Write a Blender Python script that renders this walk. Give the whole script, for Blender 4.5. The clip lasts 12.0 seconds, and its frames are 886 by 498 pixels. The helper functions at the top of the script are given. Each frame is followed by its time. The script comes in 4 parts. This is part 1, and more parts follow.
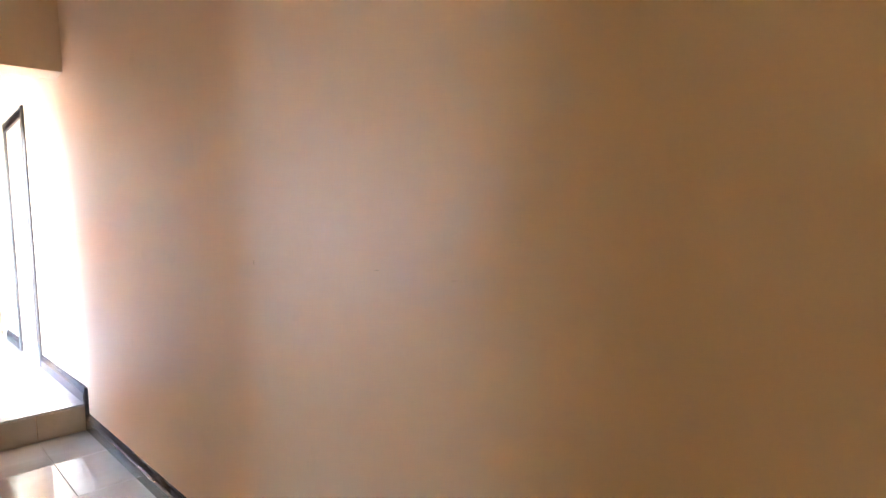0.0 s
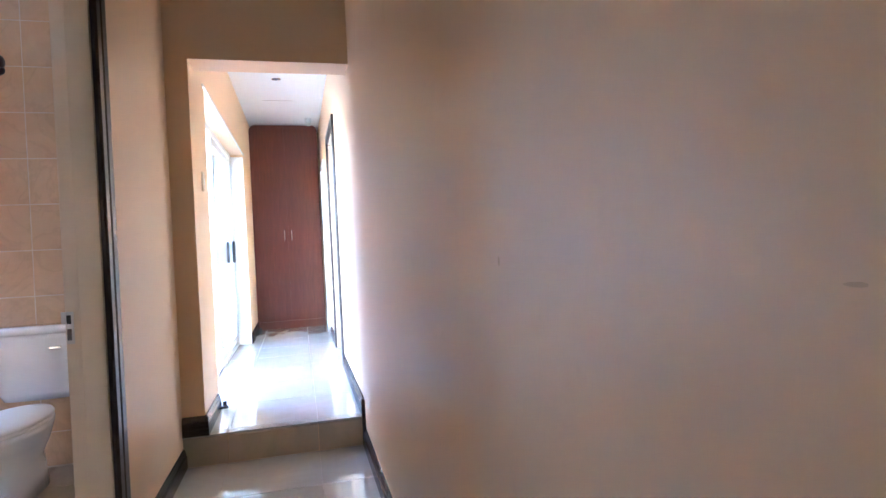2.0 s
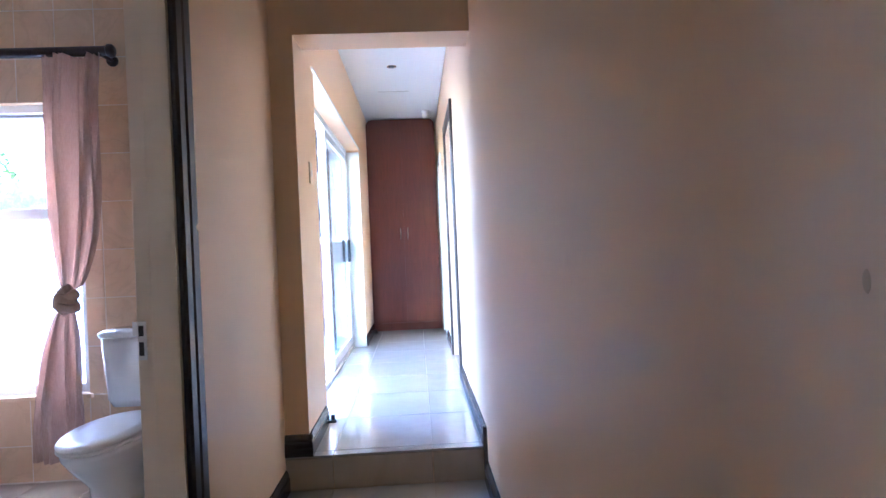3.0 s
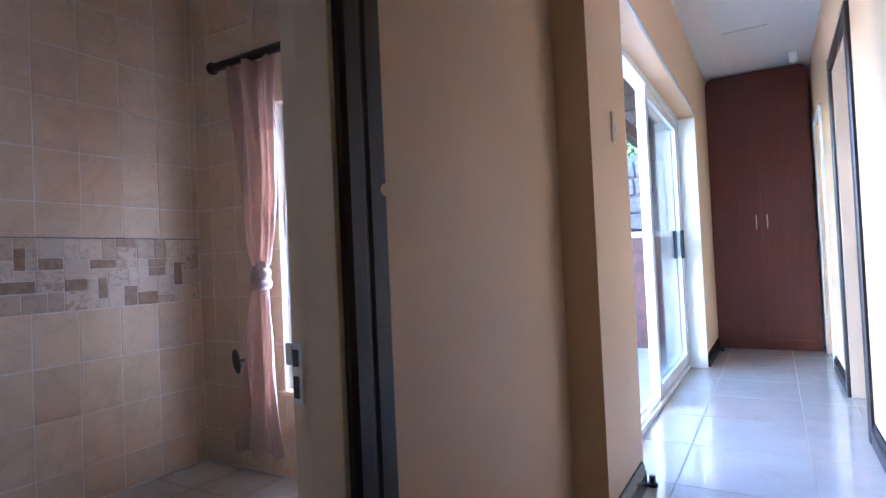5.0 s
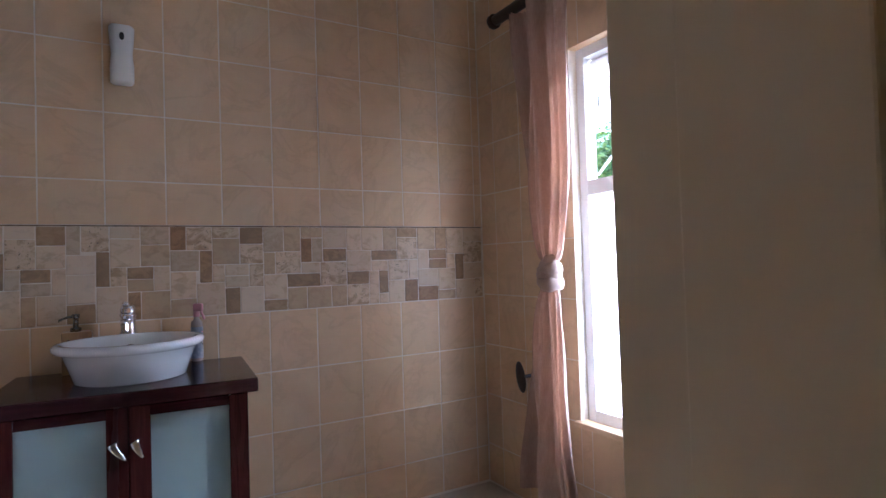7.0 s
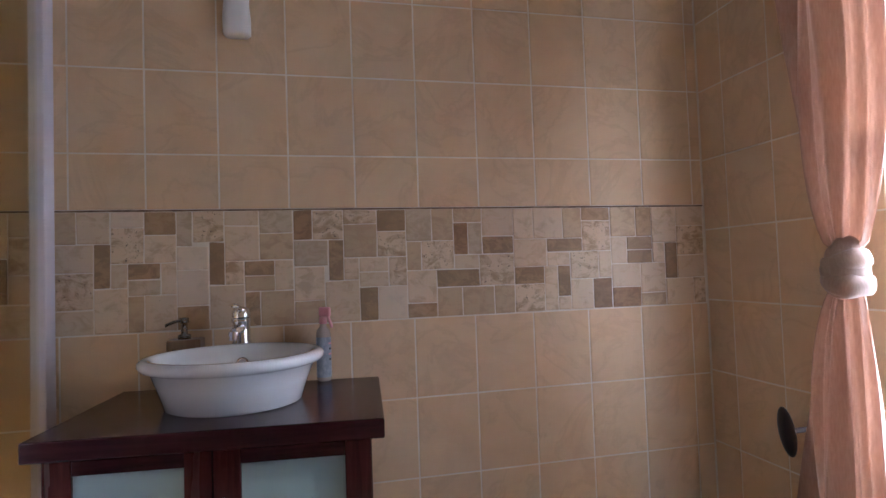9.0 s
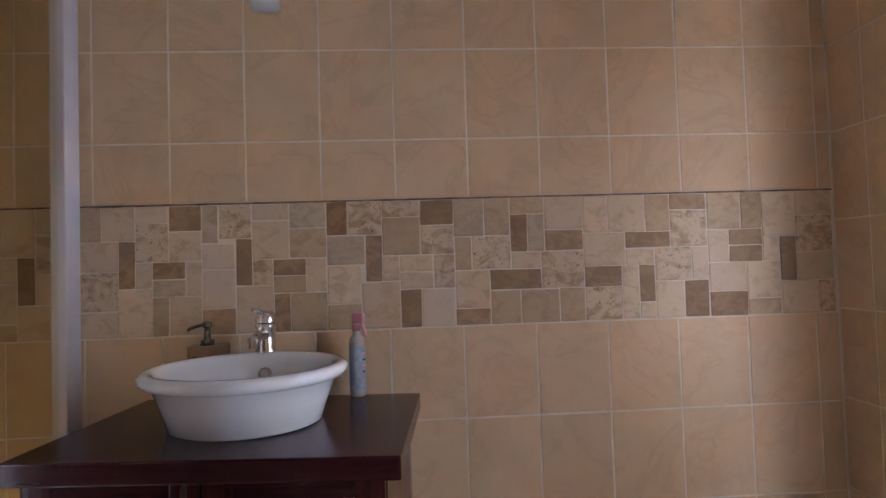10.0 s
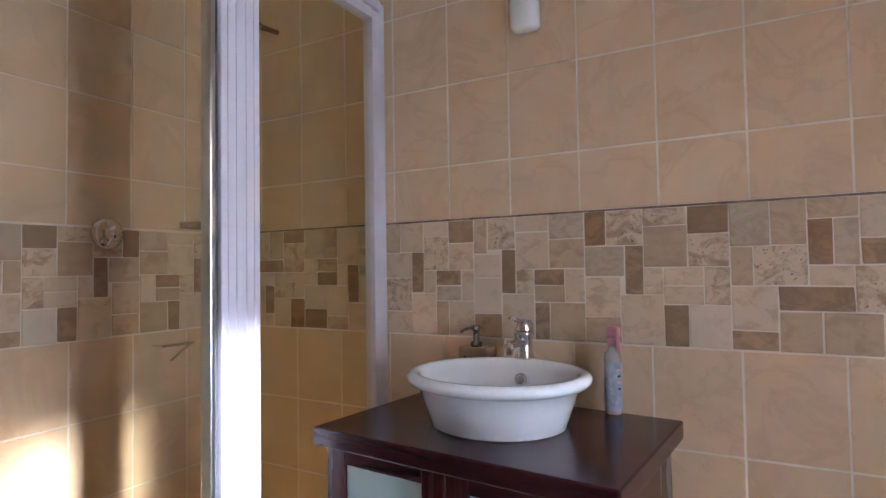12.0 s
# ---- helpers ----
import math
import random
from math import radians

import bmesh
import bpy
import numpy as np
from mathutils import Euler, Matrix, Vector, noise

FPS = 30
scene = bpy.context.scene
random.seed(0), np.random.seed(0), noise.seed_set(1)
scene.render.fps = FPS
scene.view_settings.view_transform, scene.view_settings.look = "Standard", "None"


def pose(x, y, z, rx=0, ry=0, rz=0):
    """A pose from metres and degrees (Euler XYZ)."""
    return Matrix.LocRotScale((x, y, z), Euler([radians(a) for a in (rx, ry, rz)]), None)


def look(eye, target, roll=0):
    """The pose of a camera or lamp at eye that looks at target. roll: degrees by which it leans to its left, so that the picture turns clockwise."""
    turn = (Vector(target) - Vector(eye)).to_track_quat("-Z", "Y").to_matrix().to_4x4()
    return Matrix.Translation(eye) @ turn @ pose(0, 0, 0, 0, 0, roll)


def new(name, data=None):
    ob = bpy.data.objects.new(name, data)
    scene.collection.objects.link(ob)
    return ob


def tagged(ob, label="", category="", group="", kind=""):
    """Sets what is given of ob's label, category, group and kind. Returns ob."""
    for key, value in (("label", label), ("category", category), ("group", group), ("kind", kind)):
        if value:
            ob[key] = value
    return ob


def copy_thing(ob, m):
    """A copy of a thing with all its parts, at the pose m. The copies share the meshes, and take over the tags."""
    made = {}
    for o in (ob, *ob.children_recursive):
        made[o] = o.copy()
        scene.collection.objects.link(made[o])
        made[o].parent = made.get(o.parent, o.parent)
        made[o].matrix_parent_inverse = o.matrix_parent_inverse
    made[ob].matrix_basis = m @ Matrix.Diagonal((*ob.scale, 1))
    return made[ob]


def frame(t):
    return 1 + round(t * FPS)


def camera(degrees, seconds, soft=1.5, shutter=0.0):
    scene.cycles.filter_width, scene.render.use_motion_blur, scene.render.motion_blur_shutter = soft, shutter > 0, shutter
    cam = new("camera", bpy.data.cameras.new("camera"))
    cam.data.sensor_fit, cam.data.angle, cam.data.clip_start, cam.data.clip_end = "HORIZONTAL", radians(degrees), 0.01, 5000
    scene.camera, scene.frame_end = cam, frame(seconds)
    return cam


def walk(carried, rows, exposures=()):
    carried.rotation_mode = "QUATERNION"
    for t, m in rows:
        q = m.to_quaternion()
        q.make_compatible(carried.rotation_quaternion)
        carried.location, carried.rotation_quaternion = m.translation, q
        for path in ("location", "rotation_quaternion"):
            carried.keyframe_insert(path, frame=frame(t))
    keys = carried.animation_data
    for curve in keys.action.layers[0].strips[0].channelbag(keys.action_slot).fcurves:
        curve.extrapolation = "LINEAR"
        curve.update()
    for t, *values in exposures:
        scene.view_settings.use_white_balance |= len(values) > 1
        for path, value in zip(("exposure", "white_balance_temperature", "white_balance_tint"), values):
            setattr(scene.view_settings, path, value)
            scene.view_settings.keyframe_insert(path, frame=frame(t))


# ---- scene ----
cam = camera(76.6, 12.0)
PATH = [
    (0, (-0.21, -0.151, 1.26), (1.189, 1.275, 1.156), -2.3),
    (0.5, (-0.044, -0.017, 1.227), (1.214, 1.536, 1.147), -2.3),
    (1, (0.099, 0.171, 1.192), (1.163, 1.864, 1.137), -2.8),
    (1.5, (0.228, 0.414, 1.191), (0.999, 2.259, 1.161), -2.9),
    (2, (0.288, 0.657, 1.182), (0.786, 2.594, 1.162), -2.7),
    (2.5, (0.313, 0.927, 1.182), (0.611, 2.904, 1.174), -2.6),
    (4.5, (0.306, 1.951, 1.168), (-0.407, 3.82, 1.182), -2.5),
    (5, (0.254, 2.141, 1.139), (-0.762, 3.863, 1.185), -2.6),
    (5.5, (0.135, 2.282, 1.155), (-1.102, 3.853, 1.191), -2.2),
    (6, (-0.014, 2.4, 1.159), (-1.419, 3.823, 1.202), -2.1),
    (6.5, (-0.155, 2.531, 1.161), (-1.709, 3.79, 1.203), -1.9),
    (7, (-0.302, 2.654, 1.166), (-2.029, 3.662, 1.213), -1.8),
    (7.5, (-0.426, 2.732, 1.164), (-2.243, 3.565, 1.207), -1.8),
    (9.5, (-1.083, 2.991, 1.132), (-3.06, 3.283, 1.207), -1.9),
    (10, (-1.179, 3.081, 1.146), (-3.175, 3.195, 1.212), -1.8),
    (10.5, (-1.225, 3.134, 1.158), (-3.221, 3.025, 1.226), -1.7),
    (11, (-1.23, 3.203, 1.175), (-3.176, 2.747, 1.241), -1.4),
    (11.5, (-1.219, 3.258, 1.19), (-3.07, 2.503, 1.257), -1.1),
    (12, (-1.22, 3.27, 1.191), (-2.962, 2.288, 1.26), -0.9),
]
walk(cam, [(t, look(eye, target, roll)) for t, eye, target, roll in PATH], exposures=[(0, 6.65, 5600, 20), (0.5, 6.55, 5450, 20), (1.0, 6.35, 5200, 20), (2.0, 5.95, 4950, 20), (2.5, 5.75, 4750, 20), (4.5, 4.7, 4450, 20), (5.5, 4.65, 5000, 20), (6.0, 4.8, 5200, 19), (6.5, 4.85, 5350, 19), (7.0, 4.55, 5250, 18), (7.5, 4.35, 5250, 17), (9.5, 4.8, 5850, 20), (10.5, 4.6, 5950, 20), (11.5, 5.0, 5750, 18), (12, 5.2, 5650, 17)])

# ---- world and sun ----
world = bpy.data.worlds.new("world")
scene.world = world
world.use_nodes = True
wn = world.node_tree
sky = wn.nodes.new("ShaderNodeTexSky")
sky.sky_type = "NISHITA"
sky.sun_disc = False
sky.sun_elevation = radians(22.5)
sky.sun_rotation = radians(9.6)
wn.nodes["Background"].inputs["Strength"].default_value = 0.15
wn.links.new(sky.outputs["Color"], wn.nodes["Background"].inputs["Color"])

sun_data = bpy.data.lights.new("sun", "SUN")
sun_data.energy = 5.0
sun_data.angle = radians(3.5)
sun_data.color = (1.0, 0.93, 0.82)
sun = new("sun", sun_data)
sun.matrix_world = look((0, 0, 0), (-0.17, -1.0, -0.42))

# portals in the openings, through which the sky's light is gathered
for nm, eye, target, sx, sy in (
    ("slider_portal", (-0.52, 5.9, 1.21), (1.0, 5.9, 1.21), 2.66, 2.12),
    ("window_portal", (-1.795, 4.53, 1.27), (-1.795, 2.0, 1.27), 0.62, 1.62),
    # this one serves the added, unseen lobby opening
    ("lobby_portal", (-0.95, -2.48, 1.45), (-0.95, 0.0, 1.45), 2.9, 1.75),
):
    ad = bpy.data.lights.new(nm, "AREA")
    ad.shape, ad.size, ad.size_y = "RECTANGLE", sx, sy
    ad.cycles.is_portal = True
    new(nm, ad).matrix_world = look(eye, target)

# the sky's light on the frosted lower pane of the bathroom window
pane_light = bpy.data.lights.new("window_daylight", "AREA")
pane_light.shape, pane_light.size, pane_light.size_y = "RECTANGLE", 0.50, 0.88
pane_light.energy = 0.6
pane_light.color = (0.80, 0.90, 1.0)
new("window_daylight", pane_light).matrix_world = look((-1.795, 4.50, 0.97), (-1.795, 2.0, 0.97))


# ---- materials ----
def mat(name, color, rough=0.5, metal=0.0, **extra):
    m = bpy.data.materials.new(name)
    m.use_nodes = True
    b = m.node_tree.nodes["Principled BSDF"]
    b.inputs["Base Color"].default_value = (*color, 1)
    b.inputs["Roughness"].default_value = rough
    b.inputs["Metallic"].default_value = metal
    for key, value in extra.items():
        b.inputs[key.replace("_", " ")].default_value = value
    return m


def ramp(m, fac, stops):
    r = m.node_tree.nodes.new("ShaderNodeValToRGB")
    while len(r.color_ramp.elements) < len(stops):
        r.color_ramp.elements.new(0.5)
    for e, (p, c) in zip(r.color_ramp.elements, stops):
        e.position, e.color = p, (*c, 1)
    m.node_tree.links.new(fac, r.inputs["Fac"])
    return r.outputs["Color"]


def tex_noise(m, scale, detail=4.0, rough=0.55, distort=0.0, stretch=(1, 1, 1), seeded=False):
    n, l = m.node_tree.nodes, m.node_tree.links
    co, mp, no = n.new("ShaderNodeTexCoord"), n.new("ShaderNodeMapping"), n.new("ShaderNodeTexNoise")
    mp.inputs["Scale"].default_value = stretch
    src = co.outputs["Object"]
    if seeded:
        info, mul, add = n.new("ShaderNodeObjectInfo"), n.new("ShaderNodeMath"), n.new("ShaderNodeVectorMath")
        mul.operation, mul.inputs[1].default_value = "MULTIPLY", 37.0
        l.new(info.outputs["Random"], mul.inputs[0])
        l.new(src, add.inputs[0])
        l.new(mul.outputs[0], add.inputs[1])
        src = add.outputs[0]
    l.new(src, mp.inputs["Vector"])
    l.new(mp.outputs[0], no.inputs["Vector"])
    no.inputs["Scale"].default_value, no.inputs["Detail"].default_value = scale, detail
    no.inputs["Roughness"].default_value, no.inputs["Distortion"].default_value = rough, distort
    return no.outputs["Fac"]


def mixed(m, a, b, fac, mode="MIX"):
    """Mixes two colours; each is an output or an rgb triple, fac an output or a number."""
    n = m.node_tree.nodes.new("ShaderNodeMix")
    n.data_type, n.blend_type = "RGBA", mode
    for sock, v in ((n.inputs[6], a), (n.inputs[7], b), (n.inputs[0], fac)):
        if isinstance(v, tuple):
            sock.default_value = (*v, 1)
        elif isinstance(v, float):
            sock.default_value = v
        else:
            m.node_tree.links.new(v, sock)
    return n.outputs[2]


def bsdf(m):
    return m.node_tree.nodes["Principled BSDF"]


def paint(m, color):
    m.node_tree.links.new(color, bsdf(m).inputs["Base Color"])


def bump(m, height, strength=0.2, distance=0.002):
    b = m.node_tree.nodes.new("ShaderNodeBump")
    b.inputs["Strength"].default_value, b.inputs["Distance"].default_value = strength, distance
    m.node_tree.links.new(height, b.inputs["Height"])
    m.node_tree.links.new(b.outputs[0], bsdf(m).inputs["Normal"])


def rough_map(m, fac, lo, hi):
    r = m.node_tree.nodes.new("ShaderNodeMapRange")
    r.inputs["To Min"].default_value, r.inputs["To Max"].default_value = lo, hi
    m.node_tree.links.new(fac, r.inputs["Value"])
    m.node_tree.links.new(r.outputs[0], bsdf(m).inputs["Roughness"])


def plaster(name, c1, c2):
    m = mat(name, c1, 0.6)
    bsdf(m).inputs["Specular IOR Level"].default_value = 0.5
    big, fine = tex_noise(m, 0.9, 3), tex_noise(m, 90, 3)
    col = ramp(m, big, [(0.3, c1), (0.7, c2)])
    smudge = ramp(m, tex_noise(m, 5, 6, 0.6), [(0.62, (0, 0, 0)), (0.8, (1, 1, 1))])
    paint(m, mixed(m, col, tuple(v * 0.96 for v in c1), smudge))
    bump(m, fine, 0.12, 0.0015)
    rough_map(m, big, 0.44, 0.54)
    return m


M_WALL = plaster("cream_wall_paint", (0.785, 0.545, 0.32), (0.82, 0.58, 0.35))
M_CEIL = plaster("white_ceiling_paint", (0.80, 0.79, 0.77), (0.83, 0.82, 0.80))
M_OUT = plaster("outside_plaster", (0.62, 0.52, 0.40), (0.68, 0.58, 0.46))
M_JAMB = plaster("cream_gloss_paint", (0.71, 0.57, 0.40), (0.75, 0.61, 0.44))

M_DARK = mat("dark_stained_wood", (0.035, 0.02, 0.016), 0.38)
g = tex_noise(M_DARK, 14, 6, 0.6, 0.4, (6, 6, 0.5))
paint(M_DARK, ramp(M_DARK, g, [(0.3, (0.014, 0.008, 0.007)), (0.7, (0.036, 0.020, 0.015))]))
bump(M_DARK, g, 0.15, 0.001)

M_SKIRT = mat("dark_skirting_gloss", (0.05, 0.045, 0.045), 0.22)
g = tex_noise(M_SKIRT, 8, 5, 0.6, 0.2, (1, 1, 8))
paint(M_SKIRT, ramp(M_SKIRT, g, [(0.3, (0.035, 0.028, 0.026)), (0.7, (0.075, 0.065, 0.06))]))

M_FLOOR = mat("polished_porcelain", (0.62, 0.58, 0.52), 0.08)
g = tex_noise(M_FLOOR, 3.5, 6, 0.6, 0.8, seeded=True)
paint(M_FLOOR, ramp(M_FLOOR, g, [(0.3, (0.47, 0.44, 0.39)), (0.7, (0.55, 0.52, 0.47))]))
bsdf(M_FLOOR).inputs["Coat Weight"].default_value = 0.5
bsdf(M_FLOOR).inputs["Coat Roughness"].default_value = 0.03
rough_map(M_FLOOR, tex_noise(M_FLOOR, 6, 4), 0.04, 0.10)

M_RISER = mat("beige_riser_tile", (0.50, 0.42, 0.32), 0.2)
paint(M_RISER, ramp(M_RISER, tex_noise(M_RISER, 4, 6, 0.6, 0.5, seeded=True), [(0.3, (0.46, 0.38, 0.28)), (0.7, (0.55, 0.46, 0.36))]))
M_BFLOOR = mat("beige_floor_tile", (0.45, 0.36, 0.25), 0.3)
paint(M_BFLOOR, ramp(M_BFLOOR, tex_noise(M_BFLOOR, 6, 7, 0.62, 0.8, seeded=True), [(0.28, (0.46, 0.37, 0.26)), (0.72, (0.56, 0.46, 0.34))]))
rough_map(M_BFLOOR, tex_noise(M_BFLOOR, 12, 4), 0.22, 0.42)

M_GROUT = mat("floor_grout", (0.44, 0.40, 0.35), 0.7)
bump(M_GROUT, tex_noise(M_GROUT, 200, 2), 0.3, 0.001)
M_WGROUT = mat("wall_grout", (0.74, 0.66, 0.55), 0.75)
bump(M_WGROUT, tex_noise(M_WGROUT, 150, 2), 0.3, 0.001)
paint(M_WGROUT, ramp(M_WGROUT, tex_noise(M_WGROUT, 9, 5), [(0.3, (0.70, 0.60, 0.48)), (0.65, (0.82, 0.75, 0.65))]))

# glazed wall tile with faint marble clouds and hairline veins
M_TILE = mat("beige_glazed_tile", (0.66, 0.50, 0.34), 0.25)
cloud = tex_noise(M_TILE, 5.0, 5, 0.6, 0.6, seeded=True)
vein = tex_noise(M_TILE, 3.2, 7, 0.6, 0.9, seeded=True)
base = ramp(M_TILE, cloud, [(0.25, (0.655, 0.455, 0.275)), (0.75, (0.75, 0.545, 0.345))])
vr = ramp(M_TILE, vein, [(0.47, (0, 0, 0)), (0.50, (0.22, 0.22, 0.22)), (0.54, (0, 0, 0))])
paint(M_TILE, mixed(M_TILE, base, (0.46, 0.31, 0.19), vr))
bsdf(M_TILE).inputs["Specular IOR Level"].default_value = 0.28
rough_map(M_TILE, cloud, 0.5, 0.62)
bump(M_TILE, tex_noise(M_TILE, 30, 3, seeded=True), 0.03, 0.002)

# tumbled travertine in several tones
def travertine(name, c, vary, cloud_c, cloud_from, pit_from):
    m = mat(name, c, 0.55)
    n = m.node_tree.nodes.new("ShaderNodeObjectInfo")
    tone = ramp(m, n.outputs["Random"], [(0.0, tuple(v * (1 - vary) for v in c)), (0.5, c), (1.0, tuple(min(1, v * (1 + vary)) for v in c))])
    strat = tex_noise(m, 20, 7, 0.66, 0.7, (1, 1.3, 1), seeded=True)
    cloudy = mixed(m, tone, cloud_c, ramp(m, strat, [(cloud_from - 0.06, (0, 0, 0)), (cloud_from + 0.08, (0.85, 0.85, 0.85))]))
    pits = ramp(m, tex_noise(m, 110, 4, 0.6, 0.2, seeded=True), [(pit_from, (0, 0, 0)), (pit_from + 0.05, (1, 1, 1))])
    paint(m, mixed(m, cloudy, (0.16, 0.11, 0.075), pits))
    bump(m, strat, 0.2, 0.002)
    rough_map(m, strat, 0.42, 0.65)
    return m


M_STONE = travertine("mid_travertine", (0.54, 0.385, 0.23), 0.10, (0.44, 0.30, 0.18), 0.52, 0.70)
M_STONE_L = travertine("light_travertine", (0.67, 0.51, 0.345), 0.08, (0.53, 0.375, 0.23), 0.56, 0.72)
M_STONE_P = travertine("pale_travertine", (0.68, 0.54, 0.395), 0.05, (0.60, 0.47, 0.34), 0.60, 0.75)
M_STONE_T = travertine("veined_travertine", (0.66, 0.50, 0.335), 0.06, (0.37, 0.24, 0.125), 0.53, 0.62)
M_STONE_G = travertine("grey_travertine", (0.53, 0.41, 0.28), 0.08, (0.43, 0.32, 0.20), 0.5, 0.71)
M_STONE_B = travertine("brown_travertine", (0.45, 0.295, 0.16), 0.12, (0.33, 0.205, 0.105), 0.5, 0.70)
M_STONE_D = travertine("walnut_travertine", (0.37, 0.23, 0.115), 0.16, (0.26, 0.165, 0.085), 0.48, 0.72)

M_STONE_W = travertine("rust_brown_travertine", (0.33, 0.185, 0.085), 0.12, (0.24, 0.13, 0.06), 0.5, 0.72)

# mahogany joinery
def mahogany(name, a, b, c, rough, axis):
    m = mat(name, b, rough)
    st = {"z": (9, 9, 0.7), "y": (9, 0.7, 9), "x": (0.7, 9, 9)}[axis]
    grain, wide = tex_noise(m, 6, 8, 0.65, 0.8, st), tex_noise(m, 1.6, 3, 0.5, 0.6, st)
    col = ramp(m, grain, [(0.28, a), (0.5, b), (0.74, c)])
    paint(m, mixed(m, col, a, ramp(m, wide, [(0.45, (0, 0, 0)), (0.8, (0.7, 0.7, 0.7))])))
    bump(m, grain, 0.12, 0.001)
    rough_map(m, wide, rough * 0.8, rough * 1.3)
    return m


M_CUP = mahogany("red_mahogany_veneer", (0.108, 0.025, 0.012), (0.135, 0.032, 0.015), (0.158, 0.040, 0.019), 0.34, "z")
M_VAN = mahogany("dark_mahogany_vanity", (0.030, 0.006, 0.006), (0.055, 0.011, 0.010), (0.085, 0.018, 0.015), 0.25, "z")
M_VTOP = mahogany("dark_mahogany_top", (0.026, 0.007, 0.009), (0.042, 0.010, 0.012), (0.060, 0.015, 0.017), 0.2, "y")

M_CERAMIC = mat("white_ceramic", (0.82, 0.83, 0.84), 0.08, Coat_Weight=0.4)
M_CHROME = mat("chrome", (0.75, 0.75, 0.76), 0.1, 1.0)
M_STEEL = mat("brushed_steel", (0.62, 0.61, 0.59), 0.28, 1.0)
M_GUN = mat("dark_chrome", (0.30, 0.31, 0.30), 0.16, 1.0)
M_BRASS = mat("brass", (0.62, 0.46, 0.22), 0.25, 1.0)
M_WHITE = mat("white_coated_aluminium", (0.80, 0.81, 0.83), 0.3)
paint(M_WHITE, ramp(M_WHITE, tex_noise(M_WHITE, 4, 4, 0.6), [(0.3, (0.77, 0.78, 0.80)), (0.7, (0.84, 0.85, 0.86))]))
M_LILAC = mat("lilac_white_aluminium", (0.66, 0.62, 0.68), 0.35)
paint(M_LILAC, ramp(M_LILAC, tex_noise(M_LILAC, 6, 4, 0.6, 0, (3, 3, 0.3)), [(0.3, (0.62, 0.58, 0.64)), (0.7, (0.70, 0.66, 0.72))]))
M_BLACK = mat("black_plastic", (0.012, 0.012, 0.013), 0.35)
M_PLASTIC = mat("white_plastic", (0.78, 0.77, 0.75), 0.3)
M_SEAL = mat("grey_rubber_seal", (0.12, 0.12, 0.13), 0.6)


def glass(name, color, rough, gloss_share):
    """A thin pane: gloss on top of what passes through."""
    m = bpy.data.materials.new(name)
    m.use_nodes = True
    n, l = m.node_tree.nodes, m.node_tree.links
    n.remove(n["Principled BSDF"])
    clear, gloss, mix = n.new("ShaderNodeBsdfTransparent"), n.new("ShaderNodeBsdfGlossy"), n.new("ShaderNodeMixShader")
    lw, power, scale = n.new("ShaderNodeLayerWeight"), n.new("ShaderNodeMath"), n.new("ShaderNodeMath")
    power.operation, power.inputs[1].default_value = "POWER", 4.0
    scale.operation, scale.inputs[1].default_value, scale.inputs[2].default_value = "MULTIPLY_ADD", 0.7, gloss_share
    clear.inputs["Color"].default_value = (*color, 1)
    gloss.inputs["Roughness"].default_value = rough
    lw.inputs["Blend"].default_value = 0.5
    l.new(lw.outputs["Facing"], power.inputs[0])
    l.new(power.outputs[0], scale.inputs[0])
    l.new(scale.outputs[0], mix.inputs[0])
    l.new(clear.outputs[0], mix.inputs[1])
    l.new(gloss.outputs[0], mix.inputs[2])
    l.new(mix.outputs[0], n["Material Output"].inputs["Surface"])
    return m


def frosted(name, color, clear_share, bounce_share, bounce=(0.7, 0.75, 0.75)):
    """Frosted glass: scatters light through, lets a share pass."""
    m = bpy.data.materials.new(name)
    m.use_nodes = True
    n, l = m.node_tree.nodes, m.node_tree.links
    n.remove(n["Principled BSDF"])
    tl, tp, mix = n.new("ShaderNodeBsdfTranslucent"), n.new("ShaderNodeBsdfTransparent"), n.new("ShaderNodeMixShader")
    df, mix2, gl, mix3 = n.new("ShaderNodeBsdfDiffuse"), n.new("ShaderNodeMixShader"), n.new("ShaderNodeBsdfGlossy"), n.new("ShaderNodeMixShader")
    tl.inputs["Color"].default_value = tp.inputs["Color"].default_value = (*color, 1)
    df.inputs["Color"].default_value = (*bounce, 1)
    gl.inputs["Roughness"].default_value = 0.25
    mix.inputs[0].default_value, mix2.inputs[0].default_value = clear_share, bounce_share
    l.new(tl.outputs[0], mix.inputs[1])
    l.new(tp.outputs[0], mix.inputs[2])
    l.new(mix.outputs[0], mix2.inputs[1])
    l.new(df.outputs[0], mix2.inputs[2])
    mix3.inputs[0].default_value = 0.05
    l.new(mix2.outputs[0], mix3.inputs[1])
    l.new(gl.outputs[0], mix3.inputs[2])
    l.new(mix3.outputs[0], n["Material Output"].inputs["Surface"])
    return m


M_GLASS = glass("clear_glass", (0.94, 0.97, 0.96), 0.01, 0.03)
M_SHGLASS = glass("bronze_shower_glass", (0.97, 0.955, 0.86), 0.02, 0.03)
M_SHGLASS2 = glass("clear_shower_glass", (0.985, 0.98, 0.965), 0.02, 0.03)
M_FROST = frosted("frosted_window_glass", (0.68, 0.72, 0.77), 0.40, 0.08)
M_CABGLASS = frosted("frosted_cabinet_glass", (0.55, 0.68, 0.68), 0.10, 0.55, (0.58, 0.76, 0.78))

# translucent sheet that sends added warm fill light into the hall
M_FILL_PANE = frosted("warm_fill_pane", (0.30, 0.24, 0.162), 0.0, 0.1, (0.6, 0.5, 0.36))

